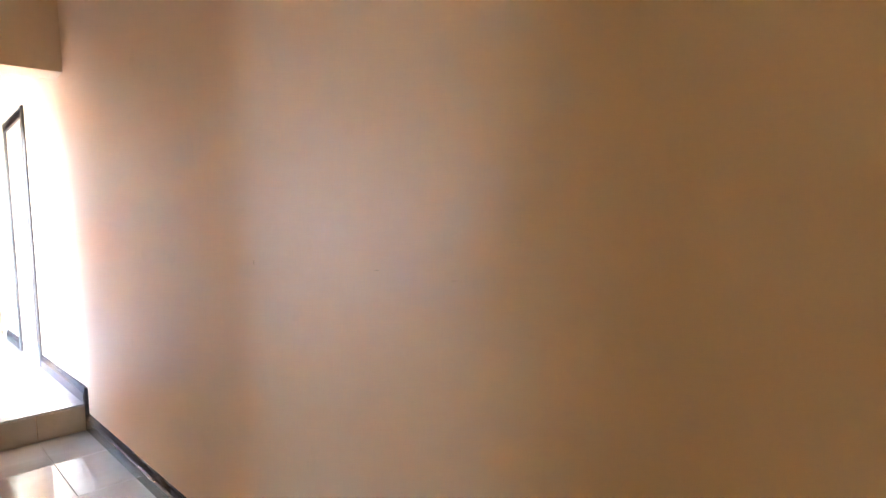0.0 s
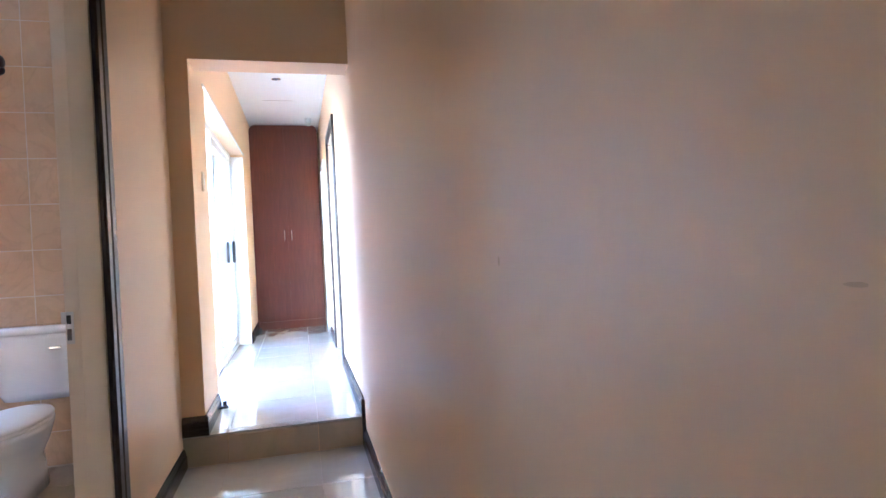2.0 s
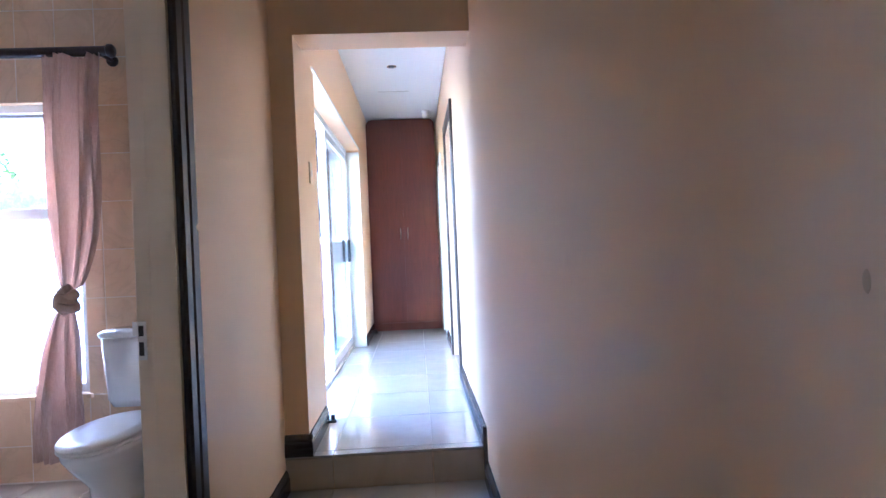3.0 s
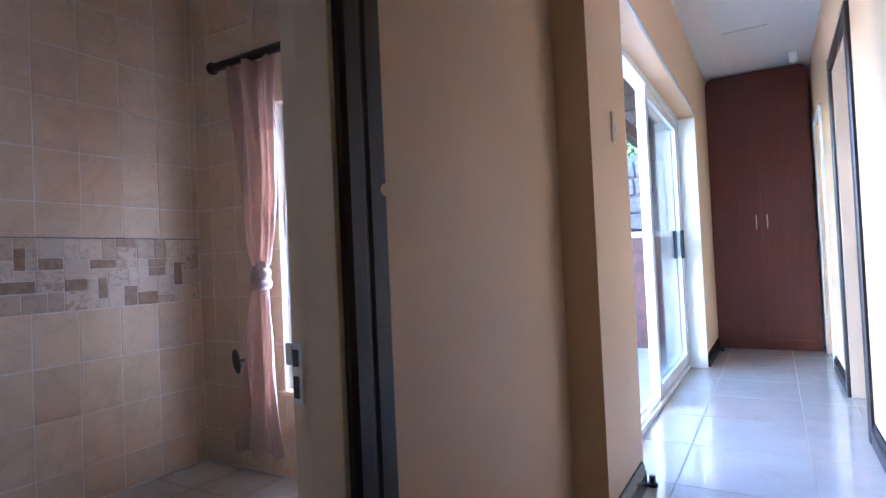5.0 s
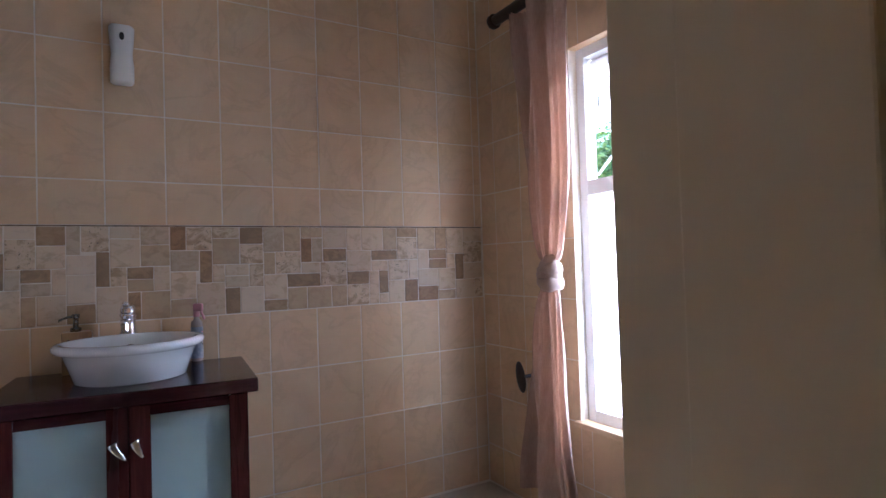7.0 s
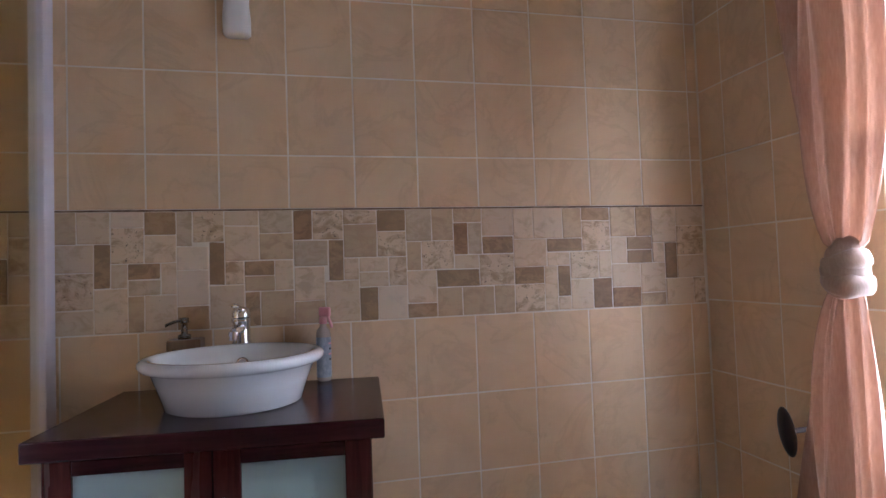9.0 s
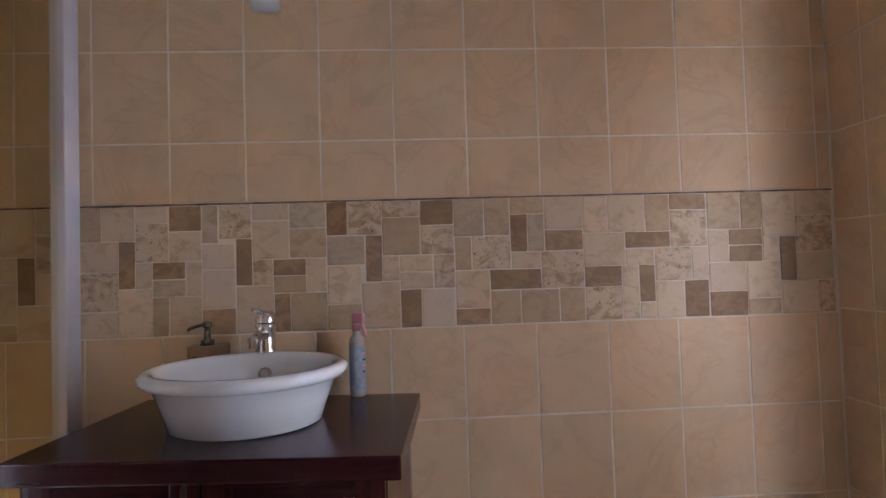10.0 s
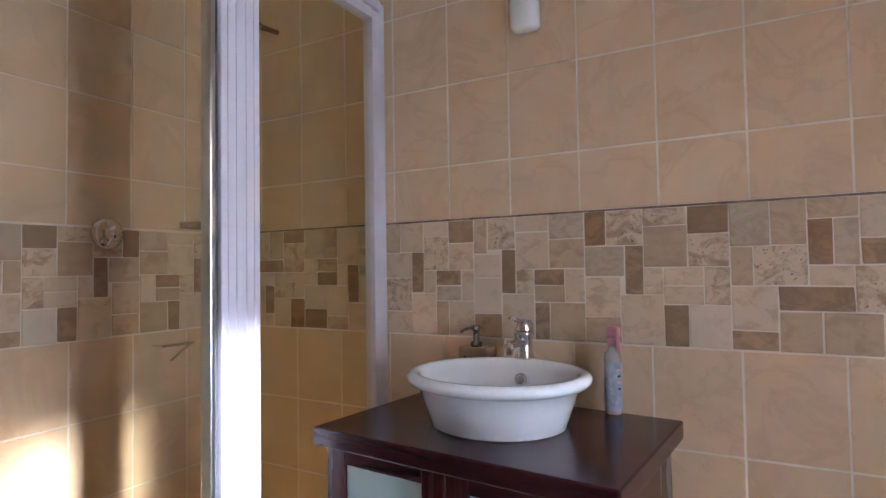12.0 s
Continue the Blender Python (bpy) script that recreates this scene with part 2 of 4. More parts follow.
M_CLOTH = bpy.data.materials.new("sheer_pink_brown_cloth")
M_CLOTH.use_nodes = True
b = bsdf(M_CLOTH)
b.inputs["Roughness"].default_value = 0.8
b.inputs["Sheen Weight"].default_value = 0.3
weave = tex_noise(M_CLOTH, 220, 2, 0.5, 0, (1, 1, 0.15))
col = ramp(M_CLOTH, weave, [(0.3, (0.43, 0.30, 0.235)), (0.7, (0.51, 0.375, 0.30))])
paint(M_CLOTH, col)
bump(M_CLOTH, weave, 0.2, 0.001)
nn, ll = M_CLOTH.node_tree.nodes, M_CLOTH.node_tree.links
tl, mx = nn.new("ShaderNodeBsdfTranslucent"), nn.new("ShaderNodeMixShader")
tl.inputs["Color"].default_value = (0.56, 0.28, 0.18, 1)
mx.inputs[0].default_value = 0.19
ll.new(b.outputs[0], mx.inputs[1])
ll.new(tl.outputs[0], mx.inputs[2])
ll.new(mx.outputs[0], nn["Material Output"].inputs["Surface"])


# ---- mesh helpers ----
def mesh_of(name, bm, material):
    bmesh.ops.recalc_face_normals(bm, faces=bm.faces)
    me = bpy.data.meshes.new(name)
    bm.to_mesh(me)
    bm.free()
    if material:
        me.materials.append(material)
    return me


def part(name, bm, material, parent=None, label="", smooth=False):
    """Links a bmesh as one mesh object, under a thing or part if given."""
    me = mesh_of(name, bm, material)
    if smooth:
        for p in me.polygons:
            p.use_smooth = True
    ob = new(name, me)
    if parent:
        ob.parent = parent
    if label:
        tagged(ob, label)
    return ob


def thing(name, label, category, group="", at=(0, 0, 0)):
    e = new(name)
    e.location = at
    e.empty_display_size = 0.1
    return tagged(e, label, category, group)


def box(x0, x1, y0, y1, z0, z1, bevel=0.0, seg=2, bm=None):
    bm = bm or bmesh.new()
    own = bmesh.new()
    bmesh.ops.create_cube(own, size=1.0, matrix=Matrix.Translation(((x0 + x1) / 2, (y0 + y1) / 2, (z0 + z1) / 2))
                          @ Matrix.Diagonal((abs(x1 - x0), abs(y1 - y0), abs(z1 - z0), 1)))
    if bevel:
        bmesh.ops.bevel(own, geom=own.edges[:], offset=bevel, segments=seg, affect="EDGES", profile=0.5)
    me = bpy.data.meshes.new("tmp")
    own.to_mesh(me)
    own.free()
    bm.from_mesh(me)
    bpy.data.meshes.remove(me)
    return bm


def rod(p, q, r, seg=16, r2=None, bm=None):
    bm = bm or bmesh.new()
    p, q = Vector(p), Vector(q)
    m = Matrix.Translation((p + q) / 2) @ (q - p).to_track_quat("Z", "Y").to_matrix().to_4x4()
    bmesh.ops.create_cone(bm, cap_ends=True, segments=seg, radius1=r, radius2=r if r2 is None else r2, depth=(q - p).length, matrix=m)
    return bm


def lathe(profile, seg=40, sx=1.0, sy=1.0, bm=None, at=(0, 0, 0)):
    """Turns a profile of (radius, height) round the z axis; sx, sy make it oval."""
    bm = bm or bmesh.new()
    rings = []
    for r, h in profile:
        if r < 1e-5:
            rings.append([bm.verts.new((at[0], at[1], at[2] + h))])
        else:
            rings.append([bm.verts.new((at[0] + sx * r * math.cos(2 * math.pi * k / seg), at[1] + sy * r * math.sin(2 * math.pi * k / seg), at[2] + h)) for k in range(seg)])
    for a, b2 in zip(rings, rings[1:]):
        for k in range(seg):
            j = (k + 1) % seg
            vs = [a[k % len(a)], a[j % len(a)], b2[j % len(b2)], b2[k % len(b2)]]
            vs = list(dict.fromkeys(vs))
            if len(vs) > 2:
                bm.faces.new(vs)
    return bm


def slab(name, material, axis, a0, a1, u0, u1, z0, z1, holes=(), label="", category="wall"):
    """A wall of real thickness across x (axis 'x') or y, or a floor (axis 'z', where u and z are x and y), with openings through it."""
    us = sorted({u0, u1, *(v for hole in holes for v in hole[:2])})
    zs = sorted({z0, z1, *(v for hole in holes for v in hole[2:])})
    us, zs = [v for v in us if u0 <= v <= u1], [v for v in zs if z0 <= v <= z1]

    def solid(i, j):
        if not (0 <= i < len(us) - 1 and 0 <= j < len(zs) - 1):
            return False
        cu, cz = (us[i] + us[i + 1]) / 2, (zs[j] + zs[j + 1]) / 2
        return not any(h[0] < cu < h[1] and h[2] < cz < h[3] for h in holes)

    bm, seen = bmesh.new(), {}

    def v(a, u, z):
        key = (a, round(u, 5), round(z, 5))
        if key not in seen:
            seen[key] = bm.verts.new({"x": (a, u, z), "y": (u, a, z), "z": (u, z, a)}[axis])
        return seen[key]

    for i in range(len(us) - 1):
        for j in range(len(zs) - 1):
            if not solid(i, j):
                continue
            p, q, r, s = us[i], us[i + 1], zs[j], zs[j + 1]
            for a in (a0, a1):
                bm.faces.new((v(a, p, r), v(a, q, r), v(a, q, s), v(a, p, s)))
            for di, dj, e in ((-1, 0, ((p, r), (p, s))), (1, 0, ((q, r), (q, s))), (0, -1, ((p, r), (q, r))), (0, 1, ((p, s), (q, s)))):
                if not solid(i + di, j + dj):
                    (c1, d1), (c2, d2) = e
                    bm.faces.new((v(a0, c1, d1), v(a0, c2, d2), v(a1, c2, d2), v(a1, c1, d1)))
    ob = part(name, bm, material)
    return tagged(ob, label, category, kind="structure")


# ---- the shell ----
XR, XL, XC = 0.625, -0.385, -0.265      # hall walls, upper corridor's outer wall
YS, UP, CEIL = 4.045, 0.17, 2.84        # step, upper floor, ceilings
XO = XC - 0.22                          # outer face of the sliding door wall
XB, YW, YSH = -2.79, 4.35, 1.36         # bathroom back wall, window wall, shower side wall
YJ0, YJ1 = 2.06, 2.88                   # bathroom doorway
XIN = -0.515                            # bathroom side of the doorway wall

slab("wall_east", M_WALL, "x", XR, XR + 0.14, -2.3, 8.9, -0.2, CEIL, [(5.58, 6.48, UP - 0.016, 2.24), (7.5, 8.15, UP - 0.016, 2.2)], "smooth cream plastered corridor wall with two doorways")
slab("wall_bathroom_side", M_WALL, "x", XIN, XL, YSH - 0.14, YS, -0.2, CEIL, [(YJ0 - 0.02, YJ1 + 0.02, 0.0, 2.12)], "cream plastered hall wall with the bathroom doorway")
slab("wall_nib", M_WALL, "y", YS, YS + 0.22, XIN, XR, -0.2, CEIL, [(XC, XR, UP - 0.016, 2.28)], "cream plastered wall and lintel over the step")
slab("wall_corridor_west", M_WALL, "x", XO, XC, YS + 0.22, 8.9, -0.2, CEIL, [(4.60, 7.22, UP - 0.016, 2.26)], "cream plastered corridor wall with the sliding door opening")
slab("wall_bathroom_window", M_WGROUT, "y", YW + 0.0015, YW + 0.14, XB - 0.14, XO, -0.2, CEIL, [(-2.09, -1.50, 0.47, 2.07)], "bathroom outer wall with a tall window")
slab("wall_bathroom_back", M_WGROUT, "x", XB - 0.14, XB - 0.0015, YSH - 0.14, YW + 0.0015, -0.2, CEIL, (), "tiled bathroom back wall")
slab("wall_shower", M_WGROUT, "y", YSH - 0.14, YSH - 0.0015, XB - 0.0015, XIN, -0.2, CEIL, (), "tiled shower wall")
slab("wall_lobby_north", M_WALL, "y", YSH - 0.28, YSH - 0.14, -2.6, XL, -0.2, CEIL, (), "cream plastered lobby wall")
slab("wall_lobby_west", M_WALL, "x", -2.74, -2.6, -2.3, YSH - 0.14, -0.2, CEIL, (), "cream plastered lobby wall")
# the opening in this wall is added to let fill light in
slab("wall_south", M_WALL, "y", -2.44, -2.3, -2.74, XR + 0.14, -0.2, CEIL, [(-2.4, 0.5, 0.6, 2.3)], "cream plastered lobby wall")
slab("wall_corridor_end", M_WALL, "y", 8.9, 9.04, XO, XR + 0.14, -0.2, CEIL, (), "plain wall behind the cupboard")
slab("wall_side_room", M_WALL, "x", 2.0, 2.14, 4.6, 8.9, -0.2, CEIL, (), "plain side room wall")
slab("wall_side_room_south", M_WALL, "y", 4.6, 4.74, XR + 0.14, 2.0, -0.2, CEIL, (), "plain side room wall")
slab("wall_side_room_north", M_WALL, "y", 8.76, 8.9, XR + 0.14, 2.0, -0.2, CEIL, (), "plain side room wall")
slab("ceiling", M_CEIL, "z", CEIL, CEIL + 0.12, -2.95, 2.14, -2.44, 9.04, [(-2.95, XO, YW + 0.14, 9.04)], "smooth white painted ceiling", "ceiling")
slab("floor_base_hall", M_GROUT, "z", -0.2, -0.004, -2.79, XR, -2.3, YS, (), "tile bed of the hall and bathroom floor", "floor")
slab("floor_base_bath", M_GROUT, "z", -0.2, -0.0045, XB - 0.006, XIN, YS, YW + 0.006, (), "tile bed under the bathroom window", "floor")
slab("floor_base_upper", M_GROUT, "z", -0.2, UP - 0.004, XO, 2.0, YS + 0.012, 8.9, (), "tile bed of the raised corridor", "floor")
# unseen window, added to light the hall from behind the start
tagged(part("window_3", box(-2.399, 0.499, -2.40, -2.39, 0.601, 2.299), M_FILL_PANE), "unseen lobby window added as fill light, with a warm translucent sheet", "window", kind="structure")

# ---- setting: floors, skirtings, frames ----
def tile_piece(w, h, t, bevel=0.002):
    """A flat tile, lying in x and y about its centre, with its face at z = 0."""
    bm = bmesh.new()
    for z, k in ((-t, 0), (-bevel, 0), (0, bevel)):
        for sx, sy in ((-1, -1), (1, -1), (1, 1), (-1, 1)):
            bm.verts.new((sx * (w / 2 - k), sy * (h / 2 - k), z))
    bm.verts.ensure_lookup_table()
    v = bm.verts
    bm.faces.new((v[8], v[9], v[10], v[11]))
    for lvl in (0, 4):
        for k in range(4):
            j = (k + 1) % 4
            bm.faces.new((v[lvl + k], v[lvl + j], v[lvl + 4 + j], v[lvl + 4 + k]))
    return bm


TILE_MESHES = {}


def lay(name, material, parent, m, w, h, t=0.008, bevel=0.002):
    """One tile as an object of its own; alike tiles share a mesh."""
    key = (name, material.name, round(w, 3), round(h, 3), t)
    if key not in TILE_MESHES:
        TILE_MESHES[key] = mesh_of(name, tile_piece(w, h, t, bevel), material)
    ob = new(name, TILE_MESHES[key])
    ob.parent = parent
    ob.matrix_local = m
    return ob


def cuts(a, b, joint, pitch):
    """The spans between a and b of a row of tiles with a joint at the given place."""
    k0 = math.ceil((a - joint) / pitch - 1e-6)
    edges = [a] + [joint + k * pitch for k in range(k0, k0 + 400) if a + 0.004 < joint + k * pitch < b - 0.004] + [b]
    return list(zip(edges, edges[1:]))


def extrude_profile(profile, p, q, up=(0, 0, 1), out=None):
    """Sweeps a profile of (out, up) from p to q."""
    bm = bmesh.new()
    p, q, up, out = Vector(p), Vector(q), Vector(up), Vector(out)
    ends = [[bm.verts.new(e + out * a + up * h) for a, h in profile] for e in (p, q)]
    n = len(profile)
    for k in range(n):
        j = (k + 1) % n
        bm.faces.new((ends[0][k], ends[0][j], ends[1][j], ends[1][k]))
    bm.faces.new(ends[0])
    bm.faces.new(ends[1][::-1])
    return bm


SKIRT = [(0, 0), (0.019, 0), (0.019, 0.066), (0.013, 0.074), (0.015, 0.082), (0.010, 0.094), (0.006, 0.105), (0, 0.108)]


def skirting(name, p, q, out):
    return tagged(part(name, extrude_profile(SKIRT, p, q, out=out), M_SKIRT), "glossy dark moulded wooden skirting board", "skirting", "skirting boards", kind="structure")


skirting("baseboard_east", (XR, -2.3, 0), (XR, YS - 0.02, 0), (-1, 0, 0))
skirting("baseboard_east_upper", (XR, YS, UP), (XR, 5.475, UP), (-1, 0, 0))
skirting("baseboard_east_far", (XR, 6.585, UP), (XR, 7.44, UP), (-1, 0, 0))
skirting("baseboard_hall_west", (XL, 3.0, 0), (XL, YS - 0.012, 0), (1, 0, 0))
skirting("baseboard_nib", (XL, YS, UP + 0.001), (XC + 0.019, YS, UP + 0.001), (0, -1, 0))
skirting("baseboard_reveal", (XC, YS - 0.019, UP), (XC, 4.56, UP), (1, 0, 0))
skirting("baseboard_corridor_west", (XC, 7.26, UP), (XC, 8.25, UP), (1, 0, 0))
tagged(part("baseboard_step", extrude_profile(SKIRT, (XR, YS - 0.0195, 0), (XR, YS - 0.0195, UP + 0.108), up=(0, -0.25, 0), out=(-1, 0, 0)), M_SKIRT),
       "short upright skirting piece beside the step", "skirting", kind="structure")

# polished floor tiles, hall and raised corridor
PITCH, ROW = 0.50, 0.545
fl_hall = tagged(new("floor_hall"), "polished cream porcelain floor tiles", "floor", kind="structure")
fl_up = tagged(new("floor_corridor"), "polished cream porcelain floor tiles of the raised corridor", "floor", kind="structure")
for (floor_ob, z, xa, xb, ya, yb, jy) in ((fl_hall, 0.0, XL, XR, 1.08, YS - 0.012, 3.545), (fl_hall, 0.0, -2.6, XR, -2.3, 1.08, 3.545), (fl_up, UP, XO, XR, YS - 0.012, 8.9, 4.645), (fl_up, UP, XR, XR + 0.14, 5.58, 6.48, 4.645), (fl_up, UP, XR, XR + 0.14, 7.5, 8.15, 4.645)):
    for x0, x1 in cuts(xa, xb, -0.15, PITCH):
        for y0, y1 in cuts(ya, yb, jy, ROW):
            lay("floor_tile", M_FLOOR, floor_ob, pose((x0 + x1) / 2, (y0 + y1) / 2, z), x1 - x0 - 0.004, y1 - y0 - 0.004, 0.01, 0.001)
riser = tagged(new("step_riser"), "beige tiled riser of a single step", "step", kind="structure")
for x0, x1 in cuts(XL, XR, -0.15, PITCH):
    lay("riser_tile", M_RISER, riser, pose((x0 + x1) / 2, YS - 0.012, (UP - 0.012) / 2, 90), x1 - x0 - 0.003, UP - 0.014, 0.01, 0.001)

# bathroom floor
fl_bath = tagged(new("floor_bathroom"), "matt beige ceramic bathroom floor tiles", "floor", kind="structure")
for x0, x1 in cuts(XB, XL, -2.45, 0.335):
    for y0, y1 in cuts(YSH, YW, 4.02, 0.335):
        if x1 < XIN + 0.01 or (y0 >= YJ0 - 0.2 and y1 <= YJ1 + 0.3):
            xe = min(x1, XIN) if not (YJ0 - 0.05 < (y0 + y1) / 2 < YJ1 + 0.05) else x1
            if xe - x0 > 0.03:
                lay("floor_tile", M_BFLOOR, fl_bath, pose((x0 + xe) / 2, (y0 + y1) / 2, 0.001), xe - x0 - 0.005, y1 - y0 - 0.005, 0.008, 0.0012)


# ---- doorways ----
ARCH = [(0, 0), (0.012, 0), (0.020, 0.008), (0.020, 0.040), (0.015, 0.046), (0.015, 0.052), (0.020, 0.058), (0.020, 0.096), (0.013, 0.106), (0, 0.108)]


def architrave(parent, x, out, y0, y1, z0, z1, wide=0.108, label=""):
    """A moulded dark surround on the wall face x, round the opening y0 to y1, z0 to z1."""
    prof = [(a, b * wide / 0.108) for a, b in ARCH]
    for nm, p, q, up in (("architrave_side", (x, y1, z0), (x, y1, z1 + wide), (0, 1, 0)), ("architrave_side", (x, y0, z0), (x, y0, z1 + wide), (0, -1, 0)),
                         ("architrave_head", (x, y0 + 0.001, z1), (x, y1 - 0.001, z1), (0, 0, 1))):
        part(nm, extrude_profile(prof, p, q, up=up, out=(out, 0, 0)), M_DARK, parent, label)


door_1 = tagged(new("door_1"), "bathroom doorway with a cream painted frame and dark moulded surround", "doorway", kind="structure")
architrave(door_1, XL, 1, YJ0, YJ1, 0.0, 2.10, 0.122, "dark stained moulded architrave")
for nm, y, s in (("jamb", YJ1, 1), ("jamb", YJ0, -1)):
    bm = box(XIN + 0.004, XL - 0.0005, min(y, y + s * 0.02), max(y, y + s * 0.02), 0.002, 2.118, 0.0015)
    box(-0.462, XL - 0.001, min(y, y - s * 0.012), max(y, y - s * 0.012), 0.002, 2.099, 0.0015, bm=bm)
    part(nm, bm, M_JAMB, door_1, "cream painted jamb with a door rebate")
part("head_jamb", box(XIN + 0.004, XL - 0.0005, YJ0, YJ1, 2.10, 2.119, 0.0015), M_JAMB, door_1)
bmp = box(-0.509, -0.484, YJ1 - 0.003, YJ1, 0.892, 1.005, 0.001)
strike = part("strike_plate", bmp, M_STEEL, door_1, "worn steel strike plate")
part("latch_hole", box(-0.506, -0.492, YJ1 - 0.0036, YJ1 - 0.0012, 0.962, 0.993), M_BLACK, strike)
part("bolt_hole", box(-0.506, -0.492, YJ1 - 0.0036, YJ1 - 0.0012, 0.905, 0.945), M_BLACK, strike)
part("strike_lip", box(-0.522, -0.506, YJ1 - 0.006, YJ1 - 0.003, 0.965, 1.005, 0.001), M_STEEL, strike)

# the door itself, pushed half open into the bathroom
leaf = thing("bathroom_door", "cream painted flush door, half open, with a brass knob", "door", at=(-0.5, YJ0 + 0.004, 0.008))
leaf.rotation_euler = (0, 0, radians(-29))
part("leaf", box(-0.808, 0.0, -0.04, 0.0, 0.0, 2.03, 0.003), M_JAMB, leaf)
knob = part("door_knob", lathe([(0.0, 0.062), (0.018, 0.061), (0.027, 0.052), (0.028, 0.042), (0.020, 0.033), (0.010, 0.028), (0.010, 0.006), (0.026, 0.005), (0.027, 0.0), (0.0, 0.0)], 24), M_BRASS, leaf, "brass door knob", True)
knob.matrix_local = pose(-0.745, 0.0, 1.02, -90)

# doorways on the other side of the raised corridor
door_2 = tagged(new("door_2"), "corridor doorway with a dark surround and cream reveal", "doorway", kind="structure")
architrave(door_2, XR, -1, 5.58, 6.48, UP, 2.24, 0.085, "dark stained moulded architrave")
for y0, y1 in ((6.465, 6.48), (5.58, 5.595)):
    part("jamb", box(XR + 0.001, XR + 0.142, y0, y1, UP + 0.002, 2.238, 0.002), M_JAMB, door_2)
part("head_jamb", box(XR + 0.001, XR + 0.142, 5.596, 6.464, 2.224, 2.239, 0.002), M_JAMB, door_2)
door_3 = tagged(new("door_3"), "white framed doorway beside the cupboard", "doorway", kind="structure")
for y0, y1, z0, z1 in ((7.45, 7.50, UP, 2.25), (8.15, 8.20, UP, 2.25), (7.501, 8.149, 2.20, 2.25)):
    part("architrave", box(XR - 0.018, XR + 0.0, y0, y1, z0, z1, 0.004), M_WHITE, door_3)
part("leaf", box(XR + 0.03, XR + 0.07, 7.503, 8.147, UP + 0.008, 2.195, 0.003), M_WHITE, door_3, "closed white painted door")

# ---- sliding door ----
win_1 = tagged(new("window_1"), "white aluminium sliding glass door, slid half open to the patio", "sliding door", kind="structure")
SY0, SY1, SZ0, SZ1 = 4.60, 7.22, UP, 2.26


def framed_panel(parent, x, y0, y1, z0, z1, wide, deep, glass_mat, name):
    fr = part(name, box(x - deep / 2, x + deep / 2, y0, y0 + wide, z0, z1, 0.003), M_WHITE, parent)
    part("stile", box(x - deep / 2, x + deep / 2, y1 - wide, y1, z0, z1, 0.003), M_WHITE, fr)
    part("rail", box(x - deep / 2 + 0.001, x + deep / 2 - 0.001, y0 + wide, y1 - wide, z1 - wide, z1, 0.003), M_WHITE, fr)
    part("rail", box(x - deep / 2 + 0.001, x + deep / 2 - 0.001, y0 + wide, y1 - wide, z0, z0 + wide * 1.2, 0.003), M_WHITE, fr)
    pane = part("pane", box(x - 0.003, x + 0.003, y0 + wide - 0.006, y1 - wide + 0.006, z0 + wide * 1.2 - 0.006, z1 - wide + 0.006), glass_mat, fr, "clear glass pane")
    pane.visible_shadow = False
    return fr


for nm, y0, y1, z0, z1 in (("frame_jamb", SY0, SY0 + 0.04, SZ0, SZ1), ("frame_jamb", SY1 - 0.04, SY1, SZ0, SZ1),
                           ("frame_head", SY0 + 0.04, SY1 - 0.04, SZ1 - 0.05, SZ1), ("frame_sill", SY0 + 0.04, SY1 - 0.04, SZ0, SZ0 + 0.03)):
    part(nm, box(-0.484, -0.395, y0, y1, z0, z1, 0.003), M_WHITE, win_1)
for x in (-0.458, -0.420):
    part("track", box(x - 0.004, x + 0.004, SY0 + 0.04, SY1 - 0.04, SZ0 + 0.03, SZ0 + 0.042), M_WHITE, win_1)
framed_panel(win_1, -0.460, 5.93, SY1 - 0.042, SZ0 + 0.043, SZ1 - 0.052, 0.065, 0.032, M_GLASS, "fixed_panel")
slide = framed_panel(win_1, -0.420, 5.86, SY1 - 0.042, SZ0 + 0.043, SZ1 - 0.052, 0.065, 0.032, M_GLASS, "sliding_panel")
hb = box(-0.404, -0.377, 7.06, 7.10, 1.08, 1.31, 0.006)
part("pull_handle", hb, M_BLACK, slide, "black pull handle")
hb2 = box(-0.463, -0.436, 7.06, 7.10, 1.08, 1.31, 0.006)
part("pull_handle", hb2, M_BLACK, slide, "black pull handle")
# white colour stands in for strong daylight on the far reveal
part("reveal_lining", box(-0.392, XC + 0.004, 7.190, 7.2195, SZ0 + 0.002, 2.235, 0.003), M_WHITE, win_1, "reveal board coloured white for the strong daylight on it")
trk = part("curtain_track", box(XC - 0.002, XC + 0.012, 4.52, 7.25, 2.263, 2.278, 0.002), M_STEEL)
tagged(trk, "thin grey metal curtain track over the sliding door", "curtain track")

# ---- ceiling and wall fittings of the corridor ----
spot = thing("downlight", "recessed chrome ceiling downlight, switched off", "ceiling light", "corridor lights", (0.155, 6.29, CEIL))
part("bezel", lathe([(0.030, -0.001), (0.034, -0.006), (0.044, -0.004), (0.046, 0.0)], 28), M_CHROME, spot, smooth=True)
part("lens", lathe([(0.0, -0.002), (0.030, -0.001)], 28), M_BLACK, spot, "dark lamp face")
sens = thing("alarm_sensor", "small white motion sensor on the ceiling corner", "sensor", at=(0.48, 7.95, CEIL))
part("base", lathe([(0.0, 0.0), (0.045, 0.0), (0.047, -0.008), (0.042, -0.014), (0.0, -0.014)], 20), M_PLASTIC, sens)
part("body", lathe([(0.035, -0.014), (0.036, -0.07), (0.026, -0.092), (0.0, -0.098)], 20), M_PLASTIC, sens, smooth=True)
